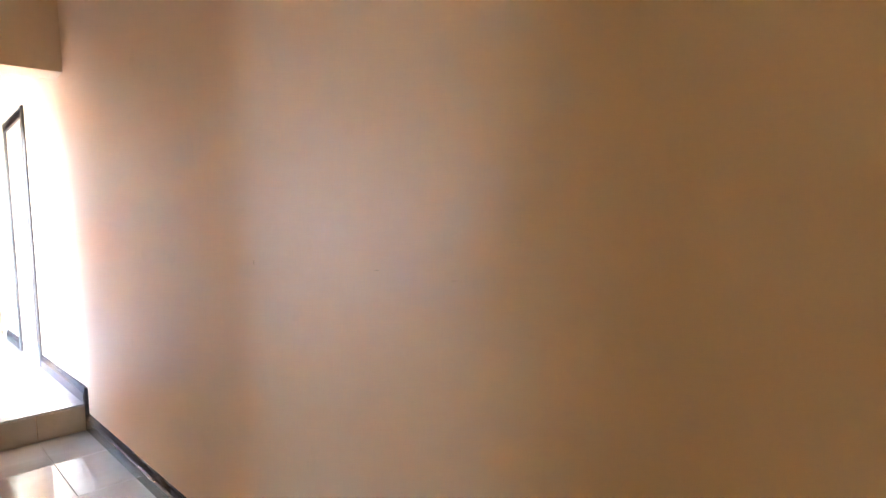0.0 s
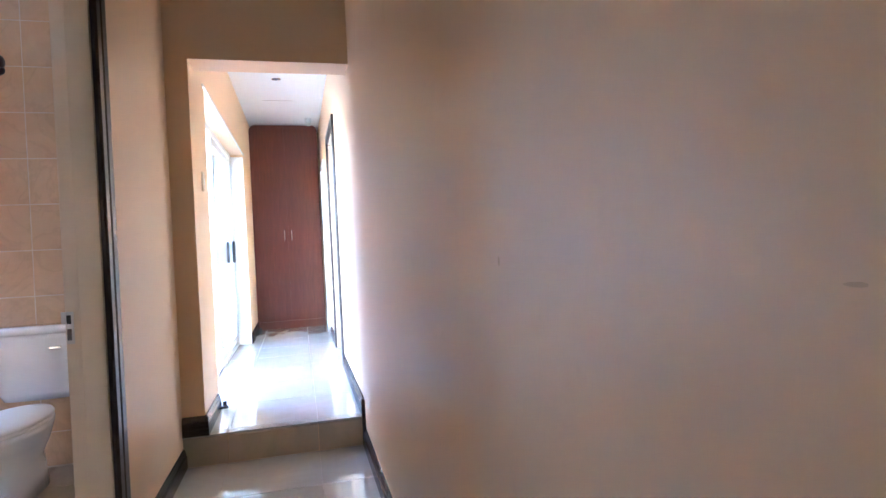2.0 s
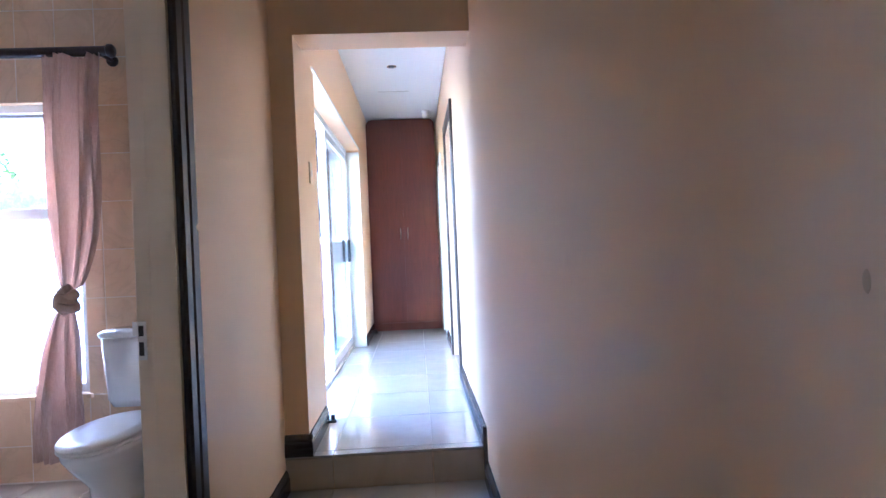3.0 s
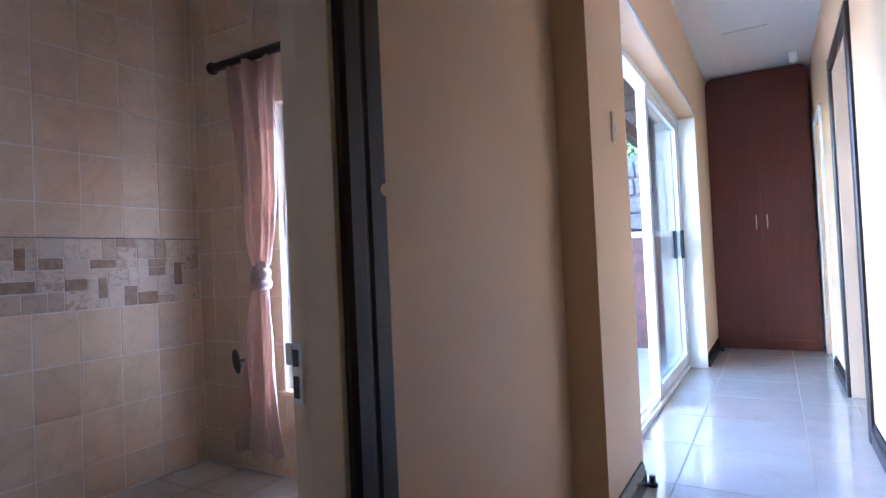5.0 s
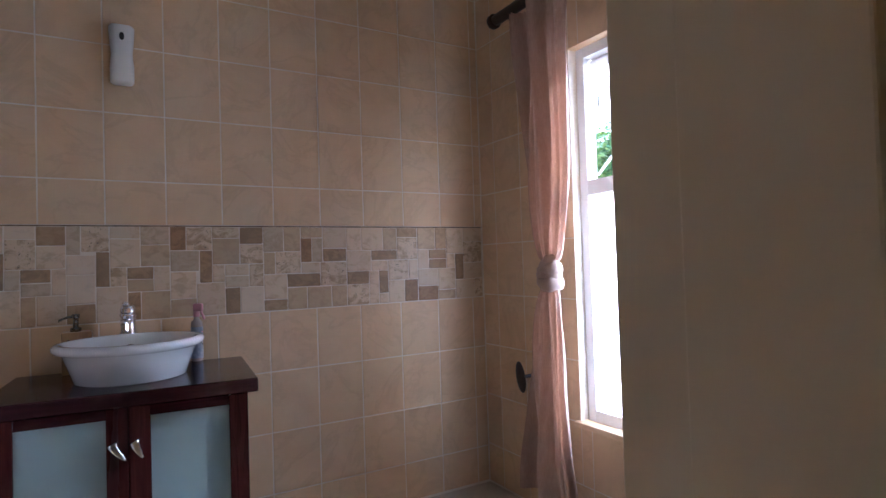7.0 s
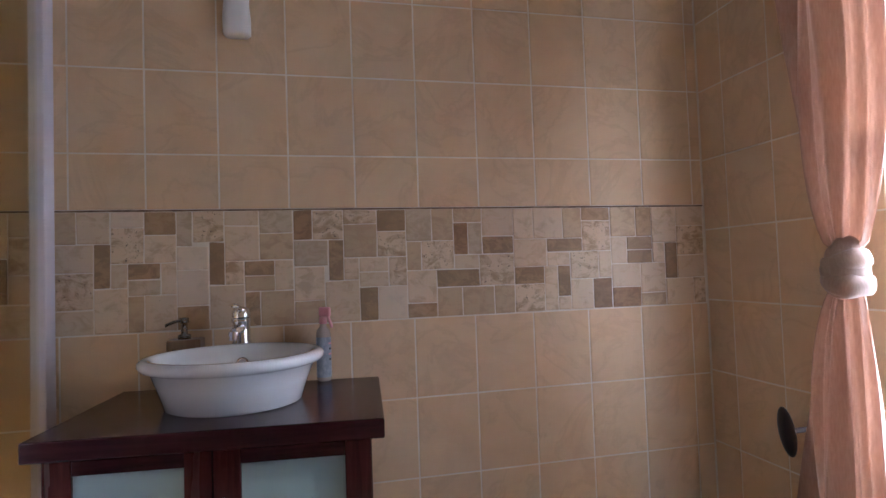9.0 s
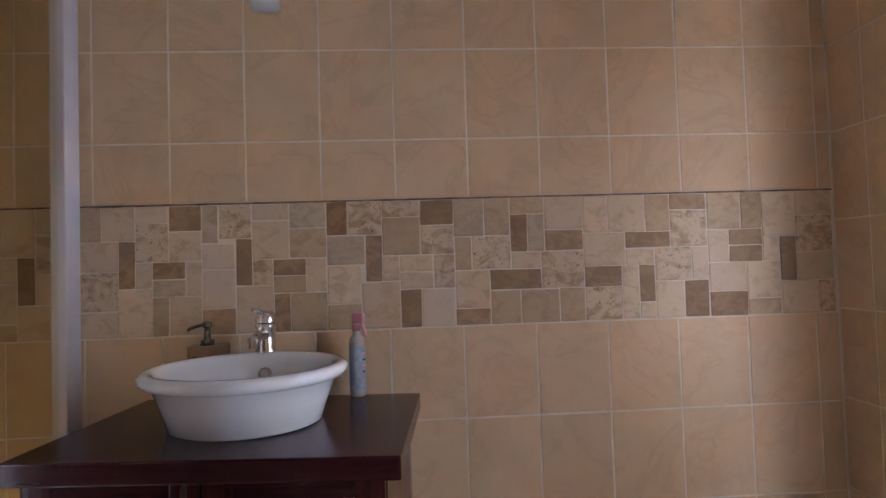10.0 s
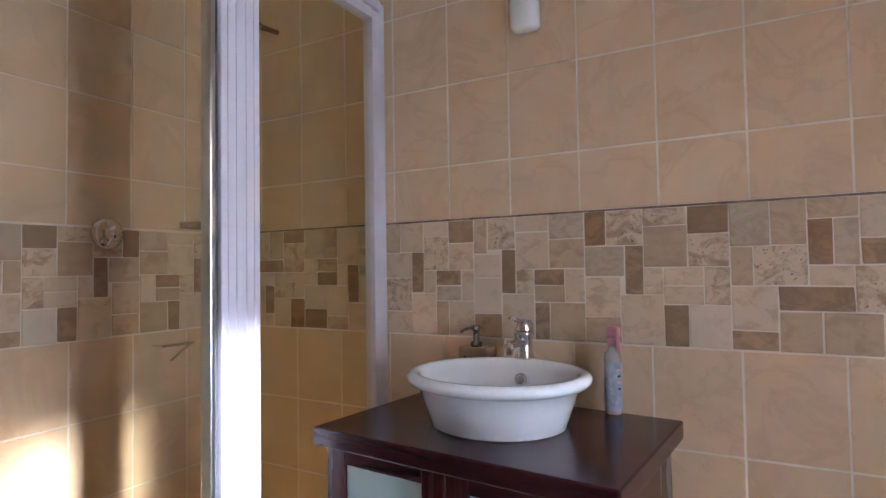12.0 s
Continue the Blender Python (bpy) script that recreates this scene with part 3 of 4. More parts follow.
crack = tagged(part("ceiling_joint", box(-0.02, 0.30, 7.09, 7.094, CEIL - 0.003, CEIL), M_GROUT), "fine dark board joint in the ceiling", "trim", kind="structure")
sw = thing("light_switch", "cream plastic light switch on the corridor wall", "light switch", at=(XC, 4.37, 1.63))
part("plate", box(0.0, 0.009, -0.035, 0.035, -0.06, 0.06, 0.003), M_JAMB, sw)
part("rocker", box(0.009, 0.013, -0.010, 0.010, -0.018, 0.018, 0.0015), M_PLASTIC, sw)
stop = thing("door_stop", "small dark rubber door stop on the floor", "door stop", at=(-0.225, 8.12, UP))
part("stem", lathe([(0.0, 0.0), (0.022, 0.0), (0.022, 0.012), (0.013, 0.018), (0.013, 0.045), (0.0, 0.046)], 16), M_BLACK, stop)
stop2 = copy_thing(stop, pose(XC + 0.035, 4.585, UP))
chipm = tagged(part("paint_chip", lathe([(0.0, 0.0016), (0.012, 0.0012), (0.014, 0.0)], 14, 1, 1.4), M_WALL), "bare patch of chipped paint by the surround", "paint chip")
chipm.matrix_world = pose(XL + 0.0195, 2.992, 1.278, 0, 90)

# scuffs on the smooth wall
M_SCUFF = mat("grey_brown_scuff", (0.42, 0.28, 0.17), 0.7)
paint(M_SCUFF, ramp(M_SCUFF, tex_noise(M_SCUFF, 120, 4), [(0.35, (0.62, 0.43, 0.25)), (0.7, (0.74, 0.52, 0.31))]))
for y, z, wide, high, tilt in ((1.58, 1.146, 0.004, 0.009, 10), (0.93, 1.144, 0.011, 0.0018, 8), (0.672, 1.131, 0.011, 0.0011, -5)):
    mark = tagged(part("scuff_mark", lathe([(0.0, 0.0008), (0.7, 0.0006), (1.0, 0.0)], 14), M_SCUFF), "faint grey-brown scuff on the smooth wall", "scuff mark", "scuffs on the wall")
    mark.matrix_world = Matrix.Translation((XR, y, z)) @ pose(0, 0, 0, tilt, -90) @ Matrix.Diagonal((high, wide, 1, 1))

# ---- cupboard at the corridor's end ----
cup = thing("tall_cupboard", "tall red mahogany cupboard with closed doors and rounded top corners", "cupboard", at=(0, 8.27, UP))
CX0, CX1, CH = XC, XR - 0.03, 2.655


def rounded_front(x0, x1, z0, z1, y0, y1, r, left, right):
    """A flat board with rounded upper corners where asked."""
    pts = [(x0, z0), (x1, z0)]
    for on, cx, a0 in ((right, x1 - r, 0), (left, x0 + r, 90)):
        if on:
            pts += [(cx + r * math.cos(radians(a0 + 15 * k)), z1 - r + r * math.sin(radians(a0 + 15 * k))) for k in range(7)]
        else:
            pts.append((x1 if a0 == 0 else x0, z1))
    bm = bmesh.new()
    f = bm.faces.new([bm.verts.new((x, y0, z)) for x, z in pts])
    r2 = bmesh.ops.extrude_face_region(bm, geom=[f])
    bmesh.ops.translate(bm, vec=(0, y1 - y0, 0), verts=[e for e in r2["geom"] if isinstance(e, bmesh.types.BMVert)])
    return bm


part("carcass", rounded_front(CX0, CX1, 0.0, CH, 0.022, 0.6, 0.075, True, True), M_CUP, cup)
cm = (CX0 + CX1) / 2
for x0, x1, lft in ((CX0 + 0.004, cm - 0.0015, True), (cm + 0.0015, CX1 - 0.004, False)):
    d = part("door", rounded_front(x0, x1, 0.10, CH - 0.005, 0.0, 0.02, 0.072, lft, not lft), M_CUP, cup)
    hx = cm - 0.045 if lft else cm + 0.045
    bmh = rod((hx, -0.028, 1.14), (hx, -0.028, 1.28), 0.006, 12)
    rod((hx, 0.0, 1.155), (hx, -0.028, 1.155), 0.005, 10, bm=bmh)
    rod((hx, 0.0, 1.265), (hx, -0.028, 1.265), 0.005, 10, bm=bmh)
    part("handle", bmh, M_CHROME, d, "slim chrome bar handle", True)
part("plinth", box(CX0 + 0.002, CX1 - 0.002, 0.012, 0.022, 0.0, 0.095), M_CUP, cup)

# ---- bathroom window and curtains ----
WX0, WX1, WZ0, WZ1, YF = -2.09, -1.50, 0.47, 2.07, YW + 0.075
win_2 = tagged(new("window_2"), "tall white bathroom window, frosted, its upper sash open outwards", "window", kind="structure")
for nm, x0, x1, z0, z1 in (("frame_side", WX0, WX0 + 0.045, WZ0, WZ1), ("frame_side", WX1 - 0.045, WX1, WZ0, WZ1), ("frame_head", WX0 + 0.045, WX1 - 0.045, WZ1 - 0.05, WZ1),
                           ("frame_sill", WX0 + 0.045, WX1 - 0.045, WZ0, WZ0 + 0.05), ("transom", WX0 + 0.045, WX1 - 0.045, 1.43, 1.495)):
    part(nm, box(x0, x1, YF - 0.03, YF + 0.03, z0, z1, 0.003), M_WHITE, win_2)
pane = part("pane", box(WX0 + 0.04, WX1 - 0.04, YF - 0.003, YF + 0.003, WZ0 + 0.045, 1.435), M_FROST, win_2, "frosted glass pane")
sash = part("top_sash", box(WX0 + 0.05, WX0 + 0.08, -0.02, 0.02, -0.50, 0.0, 0.003), M_WHITE, win_2, "upper sash tilted open outwards")
sash.matrix_local = pose(0, YF + 0.012, WZ1 - 0.055, 40)
part("stile", box(WX1 - 0.08, WX1 - 0.05, -0.02, 0.02, -0.50, 0.0, 0.003), M_WHITE, sash)
part("rail", box(WX0 + 0.08, WX1 - 0.08, -0.02, 0.02, -0.04, 0.0, 0.003), M_WHITE, sash)
part("rail", box(WX0 + 0.08, WX1 - 0.08, -0.02, 0.02, -0.50, -0.465, 0.003), M_WHITE, sash)
part("pane", box(WX0 + 0.075, WX1 - 0.075, -0.003, 0.003, -0.468, -0.037), M_FROST, sash, "frosted glass pane")
part("stay", rod((WX0 + 0.06, YF + 0.02, 1.52), (WX0 + 0.065, YF + 0.22, 1.72), 0.006, 8), M_WHITE, win_2, "white window stay")
part("catch", box(WX0 + 0.055, WX0 + 0.075, YF + 0.03, YF + 0.05, 1.80, 1.86, 0.003), M_WHITE, win_2)
part("reveal_head", box(WX0 - 0.0, WX1 + 0.0, YW - 0.004, YF - 0.031, WZ1 - 0.006, WZ1 + 0.0), M_TILE, win_2)
part("window_sill", box(WX0 - 0.02, WX1 + 0.02, YW - 0.022, YF - 0.031, WZ0 - 0.02, WZ0 + 0.004, 0.004), M_TILE, win_2, "beige tiled sill")

rail = thing("curtain_rail", "thick dark wooden curtain pole on the bathroom wall", "curtain pole", at=(0, 4.19, 2.277))
part("pole", rod((-2.385, 0, 0), (-1.245, 0, 0), 0.025, 20), M_DARK, rail, smooth=False)
for x, s in ((-2.385, -1), (-1.245, 1)):
    e = part("end_cap", lathe([(0.0, 0.034), (0.026, 0.033), (0.033, 0.026), (0.034, 0.006), (0.027, 0.0), (0.0, 0.0)], 20), M_DARK, rail, smooth=True)
    e.matrix_local = pose(x, 0, 0, 0, 90 * s)
for x in (-2.33, -1.30):
    bmb = rod((x, 0.0, 0.0), (x, YW - 4.19, 0.0), 0.010, 10)
    rod((x, YW - 4.202, 0.0), (x, YW - 4.19, 0.0), 0.030, 16, bm=bmb)
    part("bracket", bmb, M_DARK, rail)


def curtain(label, top, bottom, knot, zt, zk, zb, pleats, phase, seed):
    """A curtain gathered into a knot: top and bottom are spans in x, knot its x."""
    c = thing("curtain", label, "curtain", "bathroom curtains", (knot, 4.205, zk))
    rng = random.Random(seed)

    def sheet(z0, z1, w0, w1, up):
        nu, nv, bm = 72, 34, bmesh.new()
        grid = []
        for j in range(nv + 1):
            f = j / nv
            z = z0 + (z1 - z0) * f
            g = f ** 0.38 if up else f ** 0.5
            a, b = knot - 0.018 + (w1[0] - knot + 0.018) * g, knot + 0.018 + (w1[1] - knot - 0.018) * g
            if up:
                bulge = math.sin(math.pi * min(1, f * 1.15)) * 0.035
                a, b = a - bulge * 0.3, b + bulge * 0.8
            row = []
            for i in range(nu + 1):
                u = i / nu
                amp = 0.012 + 0.034 * min(1, g * 1.3)
                y = amp * (1.9 * noise.noise((u * pleats * 1.05 + seed * 3.1 + 0.25 * math.sin(3 * f + phase), f * 0.8, seed * 1.7)) + 0.7 * noise.noise((u * pleats * 2.9 + seed, f * 1.6, 4.2)))
                gather = max(0.0, f - 0.86) / 0.14 if up else 0.0
                y += gather * 0.010 * math.sin(pleats * 5.2 * math.pi * u + phase)
                x = a + (b - a) * u + 0.006 * noise.noise((u * 3, f * 5 + seed, 1.3)) * g
                row.append(bm.verts.new((x - knot, y - 0.004 - (0.012 if up else 0.018) * math.sin(math.pi * f), z - zk)))
            grid.append(row)
        for j in range(nv):
            for i in range(nu):
                bm.faces.new((grid[j][i], grid[j][i + 1], grid[j + 1][i + 1], grid[j + 1][i]))
        return bm

    part("upper_drape", sheet(zk + 0.03, zt, None, top, True), M_CLOTH, c, smooth=True)
    part("lower_drape", sheet(zk - 0.03, zb, None, bottom, False), M_CLOTH, c, smooth=True)
    bm = bmesh.new()
    bmesh.ops.create_icosphere(bm, subdivisions=4, radius=1.0)
    for v in bm.verts:
        p = v.co.copy()
        fold = 1 + 0.035 * math.sin(11 * p.z + 5 * p.x + 1.5 * math.sin(3 * p.x)) + 0.10 * noise.noise(p * 1.6 + Vector((seed, 0, 0)))
        wide = 1.0 - 0.30 * max(0, p.z) ** 1.5
        v.co = Vector((p.x * 0.058 * wide, p.y * 0.050 * wide, p.z * 0.078)) * fold + Vector((0.006 * p.z, -0.012, 0))
    part("knot", bm, M_CLOTH, c, "folded fabric knot", True)
    # two rolls of cloth wound round the knot
    for zr, tilt, rad, tube in ((-0.034, 15, 0.050, 0.021), (0.014, -10, 0.046, 0.020)):
        bm, ring = bmesh.new(), []
        for k in range(44):
            a = 2 * math.pi * k / 44
            t = tube * (1 + 0.18 * math.sin(a * 2 + seed) + 0.25 * noise.noise((math.cos(a) * 1.5, math.sin(a) * 1.5, seed + zr * 40)))
            row = []
            for q in range(14):
                e = 2 * math.pi * q / 14
                crease = 1 + 0.09 * math.sin(3 * e + 2 * a + seed)
                r = rad + t * 0.72 * math.cos(e) * crease
                row.append(bm.verts.new((r * math.cos(a), 0.86 * r * math.sin(a), t * 1.15 * math.sin(e) * crease)))
            ring.append(row)
        for k in range(44):
            for q in range(14):
                bm.faces.new((ring[k][q], ring[(k + 1) % 44][q], ring[(k + 1) % 44][(q + 1) % 14], ring[k][(q + 1) % 14]))
        part("wrap", bm, M_CLOTH, c, smooth=True).matrix_local = pose(0.002, -0.012, zr, 6, tilt)
    return c


curtain("sheer pink-brown curtain tied in a knot, hanging from the pole", (-2.262, -1.925), (-2.295, -1.962), -2.077, 2.258, 1.107, 0.165, 5, 0.4, 3)
curtain("wide pink-brown curtain tied in a knot beside the toilet", (-1.585, -1.262), (-1.72, -1.40), -1.51, 2.258, 1.00, 0.165, 6, 1.3, 8)

hook = thing("curtain_holdback", "dark wooden oval curtain holdback on the tiled wall", "holdback", at=(-2.262, YW, 0.655))
bm = bmesh.new()
bmesh.ops.create_uvsphere(bm, u_segments=20, v_segments=12, radius=1.0, matrix=pose(0, -0.18, 0, 0, -12) @ Matrix.Diagonal((0.026, 0.016, 0.068, 1)))
part("paddle", bm, M_DARK, hook, smooth=True)
part("stem", rod((0, 0, 0), (0, -0.175, 0), 0.008, 12), M_DARK, hook)

# ---- toilet ----
wc = thing("toilet", "white ceramic close-coupled toilet with its lid closed", "toilet", at=(-1.14, YW, 0))


def loft(rings, cap=True):
    """Joins rings of points into a closed skin."""
    bm = bmesh.new()
    vs = [[bm.verts.new(p) for p in r] for r in rings]
    n = len(vs[0])
    for a, b2 in zip(vs, vs[1:]):
        for k in range(n):
            bm.faces.new((a[k], a[(k + 1) % n], b2[(k + 1) % n], b2[k]))
    if cap:
        bm.faces.new(vs[0][::-1])
        bm.faces.new(vs[-1])
    return bm


def oval(cx, cy, rx, ry, z, n=36, square=2.0, front=1.0):
    out = []
    for k in range(n):
        a = 2 * math.pi * k / n
        c, s = math.cos(a), math.sin(a)
        x, y = abs(c) ** (2 / square) * math.copysign(1, c), abs(s) ** (2 / square) * math.copysign(1, s)
        out.append((cx + rx * x, cy + ry * y * (front if y < 0 else 1.0), z))
    return out


part("cistern", loft([oval(0, -0.095, 0.165, 0.075, 0.43, square=5), oval(0, -0.097, 0.185, 0.085, 0.47, square=5), oval(0, -0.10, 0.205, 0.092, 0.76, square=5), oval(0, -0.10, 0.205, 0.092, 0.79, square=5)]), M_CERAMIC, wc, smooth=True)
part("cistern_lid", loft([oval(0, -0.10, 0.212, 0.098, 0.79, square=5), oval(0, -0.10, 0.218, 0.102, 0.80, square=5), oval(0, -0.10, 0.218, 0.102, 0.815, square=5), oval(0, -0.10, 0.200, 0.086, 0.83, square=4)]), M_CERAMIC, wc, smooth=True)
part("flush_lever", box(0.09, 0.15, -0.215, -0.197, 0.71, 0.722, 0.004), M_CHROME, wc, "chrome flush lever")
wc_bowl = part("bowl", loft([oval(0, -0.36, 0.10, 0.20, 0.0, square=2.6), oval(0, -0.36, 0.092, 0.19, 0.10, square=2.6), oval(0, -0.38, 0.10, 0.20, 0.20), oval(0, -0.42, 0.16, 0.24, 0.30), oval(0, -0.43, 0.182, 0.27, 0.37, front=1.05), oval(0, -0.43, 0.186, 0.275, 0.40, front=1.05)]), M_CERAMIC, wc, smooth=True)
wc_seat = part("seat", loft([oval(0, -0.44, 0.186, 0.255, 0.402, front=1.12), oval(0, -0.44, 0.192, 0.262, 0.410, front=1.12), oval(0, -0.44, 0.190, 0.260, 0.422, front=1.12)]), M_PLASTIC, wc, "white plastic seat", True)
wc_lid = part("lid", loft([oval(0, -0.44, 0.188, 0.258, 0.424, front=1.12), oval(0, -0.44, 0.193, 0.263, 0.432, front=1.12), oval(0, -0.44, 0.186, 0.255, 0.444, front=1.12), oval(0, -0.44, 0.12, 0.18, 0.452, front=1.12)]), M_PLASTIC, wc, "closed white plastic lid", True)

for o in (wc_bowl, wc_seat, wc_lid):
    o.scale = (0.89, 1.06, 0.94)

# ---- vanity ----
VY0, VY1, VXF, VXB, VH = 2.300, 3.054, -2.274, -2.790, 0.807
van = thing("vanity_cabinet", "dark mahogany bathroom vanity with two frosted glass doors", "vanity", at=(0, 0, 0))
part("worktop", box(VXB + 0.002, VXF, VY0, VY1, VH - 0.045, VH, 0.004), M_VTOP, van, "polished dark mahogany top")
BX, BY0, BY1 = VXF - 0.034, VY0 + 0.035, VY1 - 0.03
part("side_panel", box(VXB + 0.004, BX, BY0, BY0 + 0.02, 0.06, VH - 0.045), M_VAN, van)
part("side_panel", box(VXB + 0.004, BX, BY1 - 0.02, BY1, 0.06, VH - 0.045), M_VAN, van)
part("back_panel", box(VXB + 0.004, VXB + 0.012, BY0 + 0.02, BY1 - 0.02, 0.06, VH - 0.045), M_VAN, van)
part("bottom_panel", box(VXB + 0.012, BX, BY0 + 0.02, BY1 - 0.02, 0.06, 0.08), M_VAN, van)
part("shelf", box(VXB + 0.012, BX - 0.03, BY0 + 0.02, BY1 - 0.02, 0.40, 0.416), M_VAN, van)
part("plinth", box(VXB + 0.03, BX - 0.03, BY0 + 0.02, BY1 - 0.02, 0.0, 0.06), M_VAN, van)
vm = (BY0 + BY1) / 2
for y0, y1, s in ((BY0 + 0.002, vm - 0.0015, -1), (vm + 0.0015, BY1 - 0.002, 1)):
    z0, z1, fw = 0.065, VH - 0.048, 0.058
    d = part("door", box(BX + 0.001, BX + 0.021, y0, y0 + fw, z0, z1, 0.002), M_VAN, van, "framed door with a frosted pane")
    part("stile", box(BX + 0.001, BX + 0.021, y1 - fw, y1, z0, z1, 0.002), M_VAN, d)
    part("rail", box(BX + 0.002, BX + 0.0205, y0 + fw, y1 - fw, z1 - 0.032, z1, 0.002), M_VTOP, d)
    part("rail", box(BX + 0.002, BX + 0.0205, y0 + fw, y1 - fw, z0, z0 + fw, 0.002), M_VTOP, d)
    part("pane", box(BX + 0.009, BX + 0.013, y0 + fw - 0.006, y1 - fw + 0.006, z0 + fw - 0.006, z1 - 0.028), M_CABGLASS, d, "frosted blue-green glass pane")
    # horn-shaped handle
    yh = vm - 0.042 if s < 0 else vm + 0.016
    rings = []
    for k in range(11):
        f = k / 10
        y, z = yh + (0.034 if s < 0 else 0.022) * f ** 1.3, 0.658 - 0.055 * f ** 0.85
        r = 0.0115 * (1 - f) ** 0.6 + 0.0012
        rings.append([(BX + 0.032 - 0.004 * f + 0.8 * r * math.cos(2 * math.pi * q / 12), y + r * math.sin(2 * math.pi * q / 12), z + 0.5 * r * math.sin(2 * math.pi * q / 12)) for q in range(12)])
    hd = loft(rings)
    rod((BX + 0.02, yh + 0.003, 0.650), (BX + 0.032, yh + 0.003, 0.650), 0.005, 10, bm=hd)
    part("handle", hd, M_CHROME, d, "chrome horn-shaped handle", True)

TURN = Matrix.Translation((VXF, VY0, 0)) @ pose(0, 0, 0, 0, 0, -4.8) @ Matrix.Translation((-VXF, -VY0, 0))
van.matrix_world = TURN

# oval bowl on the vanity
bas = thing("wash_basin", "white ceramic oval countertop basin on the vanity", "basin", at=(-2.502, 2.696, VH))
SX, SYB = 0.90, 0.985
prof = [(0.0, 0.0), (0.165, 0.0), (0.172, 0.004), (0.190, 0.060), (0.205, 0.096), (0.212, 0.100), (0.226, 0.104), (0.233, 0.114), (0.232, 0.124), (0.222, 0.131),
        (0.208, 0.131), (0.200, 0.125), (0.192, 0.105), (0.170, 0.055), (0.120, 0.028), (0.06, 0.020), (0.0, 0.018)]
part("bowl", lathe(prof, 72, SX, SYB), M_CERAMIC, bas, smooth=True)
M_HOLE = mat("dark_drain_hole", (0.006, 0.006, 0.006), 1.0, Specular_IOR_Level=0.0)
ovf = part("overflow_ring", lathe([(0.010, 0.004), (0.012, 0.006), (0.017, 0.004), (0.018, 0.0)], 20), M_CHROME, bas, smooth=True)
ovf.matrix_local = pose(-0.172 * SX, 0.0, 0.079, 0, 70)
oh = part("overflow_hole", lathe([(0.0145, 0.0), (0.0145, 0.010), (0.0, 0.010)], 16), M_HOLE, bas)
oh.matrix_local = ovf.matrix_local.copy()
part("waste", lathe([(0.0, 0.024), (0.026, 0.023), (0.030, 0.019)], 24), M_CHROME, bas, smooth=True)

tap = thing("basin_mixer", "chrome single-lever basin mixer tap", "tap", at=(-2.700, 2.69, VH + 0.130))
part("body", lathe([(0.0, 0.0), (0.028, 0.0), (0.029, 0.004), (0.025, 0.010), (0.025, 0.06), (0.028, 0.066), (0.028, 0.076), (0.0, 0.079)], 24), M_CHROME, tap, smooth=True)
part("spout", loft([[(0.0 + f * 0.088, 0.017 * (1 - 0.25 * f) * math.cos(2 * math.pi * q / 14), 0.045 + 0.012 * f - 0.018 * f * f + 0.015 * (1 - 0.2 * f) * math.sin(2 * math.pi * q / 14)) for q in range(14)] for f in [k / 8 for k in range(9)]]), M_CHROME, tap, smooth=True)
part("spout_tip", rod((0.080, 0, 0.042), (0.084, 0, 0.020), 0.0125, 14), M_CHROME, tap)
part("lever_cap", lathe([(0.026, 0.079), (0.027, 0.092), (0.020, 0.106), (0.0, 0.110)], 24), M_CHROME, tap, smooth=True)
tap.rotation_euler = (0, 0, radians(-8))
part("lever", loft([[(0.0 + f * 0.065, (0.015 - 0.004 * f) * math.cos(2 * math.pi * q / 12), 0.100 + 0.016 * f + 0.0055 * math.sin(2 * math.pi * q / 12)) for q in range(12)] for f in [k / 6 for k in range(7)]]), M_CHROME, tap, smooth=True)

soap = thing("soap_dispenser", "wooden box soap dispenser with a steel pump on the vanity", "soap dispenser", at=(-2.735, 2.525, VH))
M_BOXW = mat("varnished_bamboo", (0.36, 0.21, 0.10), 0.4)
paint(M_BOXW, ramp(M_BOXW, tex_noise(M_BOXW, 40, 5, 0.6, 0.3, (1, 1, 0.1)), [(0.3, (0.28, 0.15, 0.07)), (0.7, (0.42, 0.26, 0.13))]))
part("box", box(-0.035, 0.035, -0.042, 0.050, 0.0, 0.150, 0.003), M_BOXW, soap)
for k in range(4):
    part("letter_bar", box(0.035, 0.0362, -0.026 + 0.018 * k, -0.016 + 0.018 * k, 0.108, 0.124), M_BLACK, soap)
bmq = lathe([(0.0, 0.15), (0.018, 0.15), (0.018, 0.162), (0.009, 0.166), (0.009, 0.196), (0.013, 0.198), (0.013, 0.212), (0.0, 0.214)], 18)
part("pump", bmq, M_GUN, soap, "steel pump head", True)
part("nozzle", loft([[(0.010 * math.cos(2 * math.pi * q / 10) * 0.5, -0.052 * f, 0.205 - 0.014 * f * f + 0.005 * math.sin(2 * math.pi * q / 10)) for q in range(10)] for f in [k / 6 for k in range(7)]]), M_GUN, soap, smooth=True)

spray = thing("spray_bottle", "clear spray bottle with a pale blue label and pink trigger", "spray bottle", at=(-2.722, 2.927, VH))
M_PINK = mat("pink_plastic", (0.74, 0.30, 0.34), 0.35, Transmission_Weight=0.35)
M_LABEL = mat("pale_blue_label", (0.34, 0.38, 0.46), 0.5)
paint(M_LABEL, ramp(M_LABEL, tex_noise(M_LABEL, 60, 3), [(0.4, (0.30, 0.34, 0.42)), (0.62, (0.40, 0.44, 0.52))]))
M_PETG = mat("clear_plastic_bottle", (0.52, 0.44, 0.38), 0.12)
part("bottle", lathe([(0.0, 0.0), (0.025, 0.0), (0.028, 0.005), (0.028, 0.142), (0.025, 0.155), (0.014, 0.164), (0.012, 0.178), (0.0, 0.178)], 24), M_PETG, spray, smooth=True)
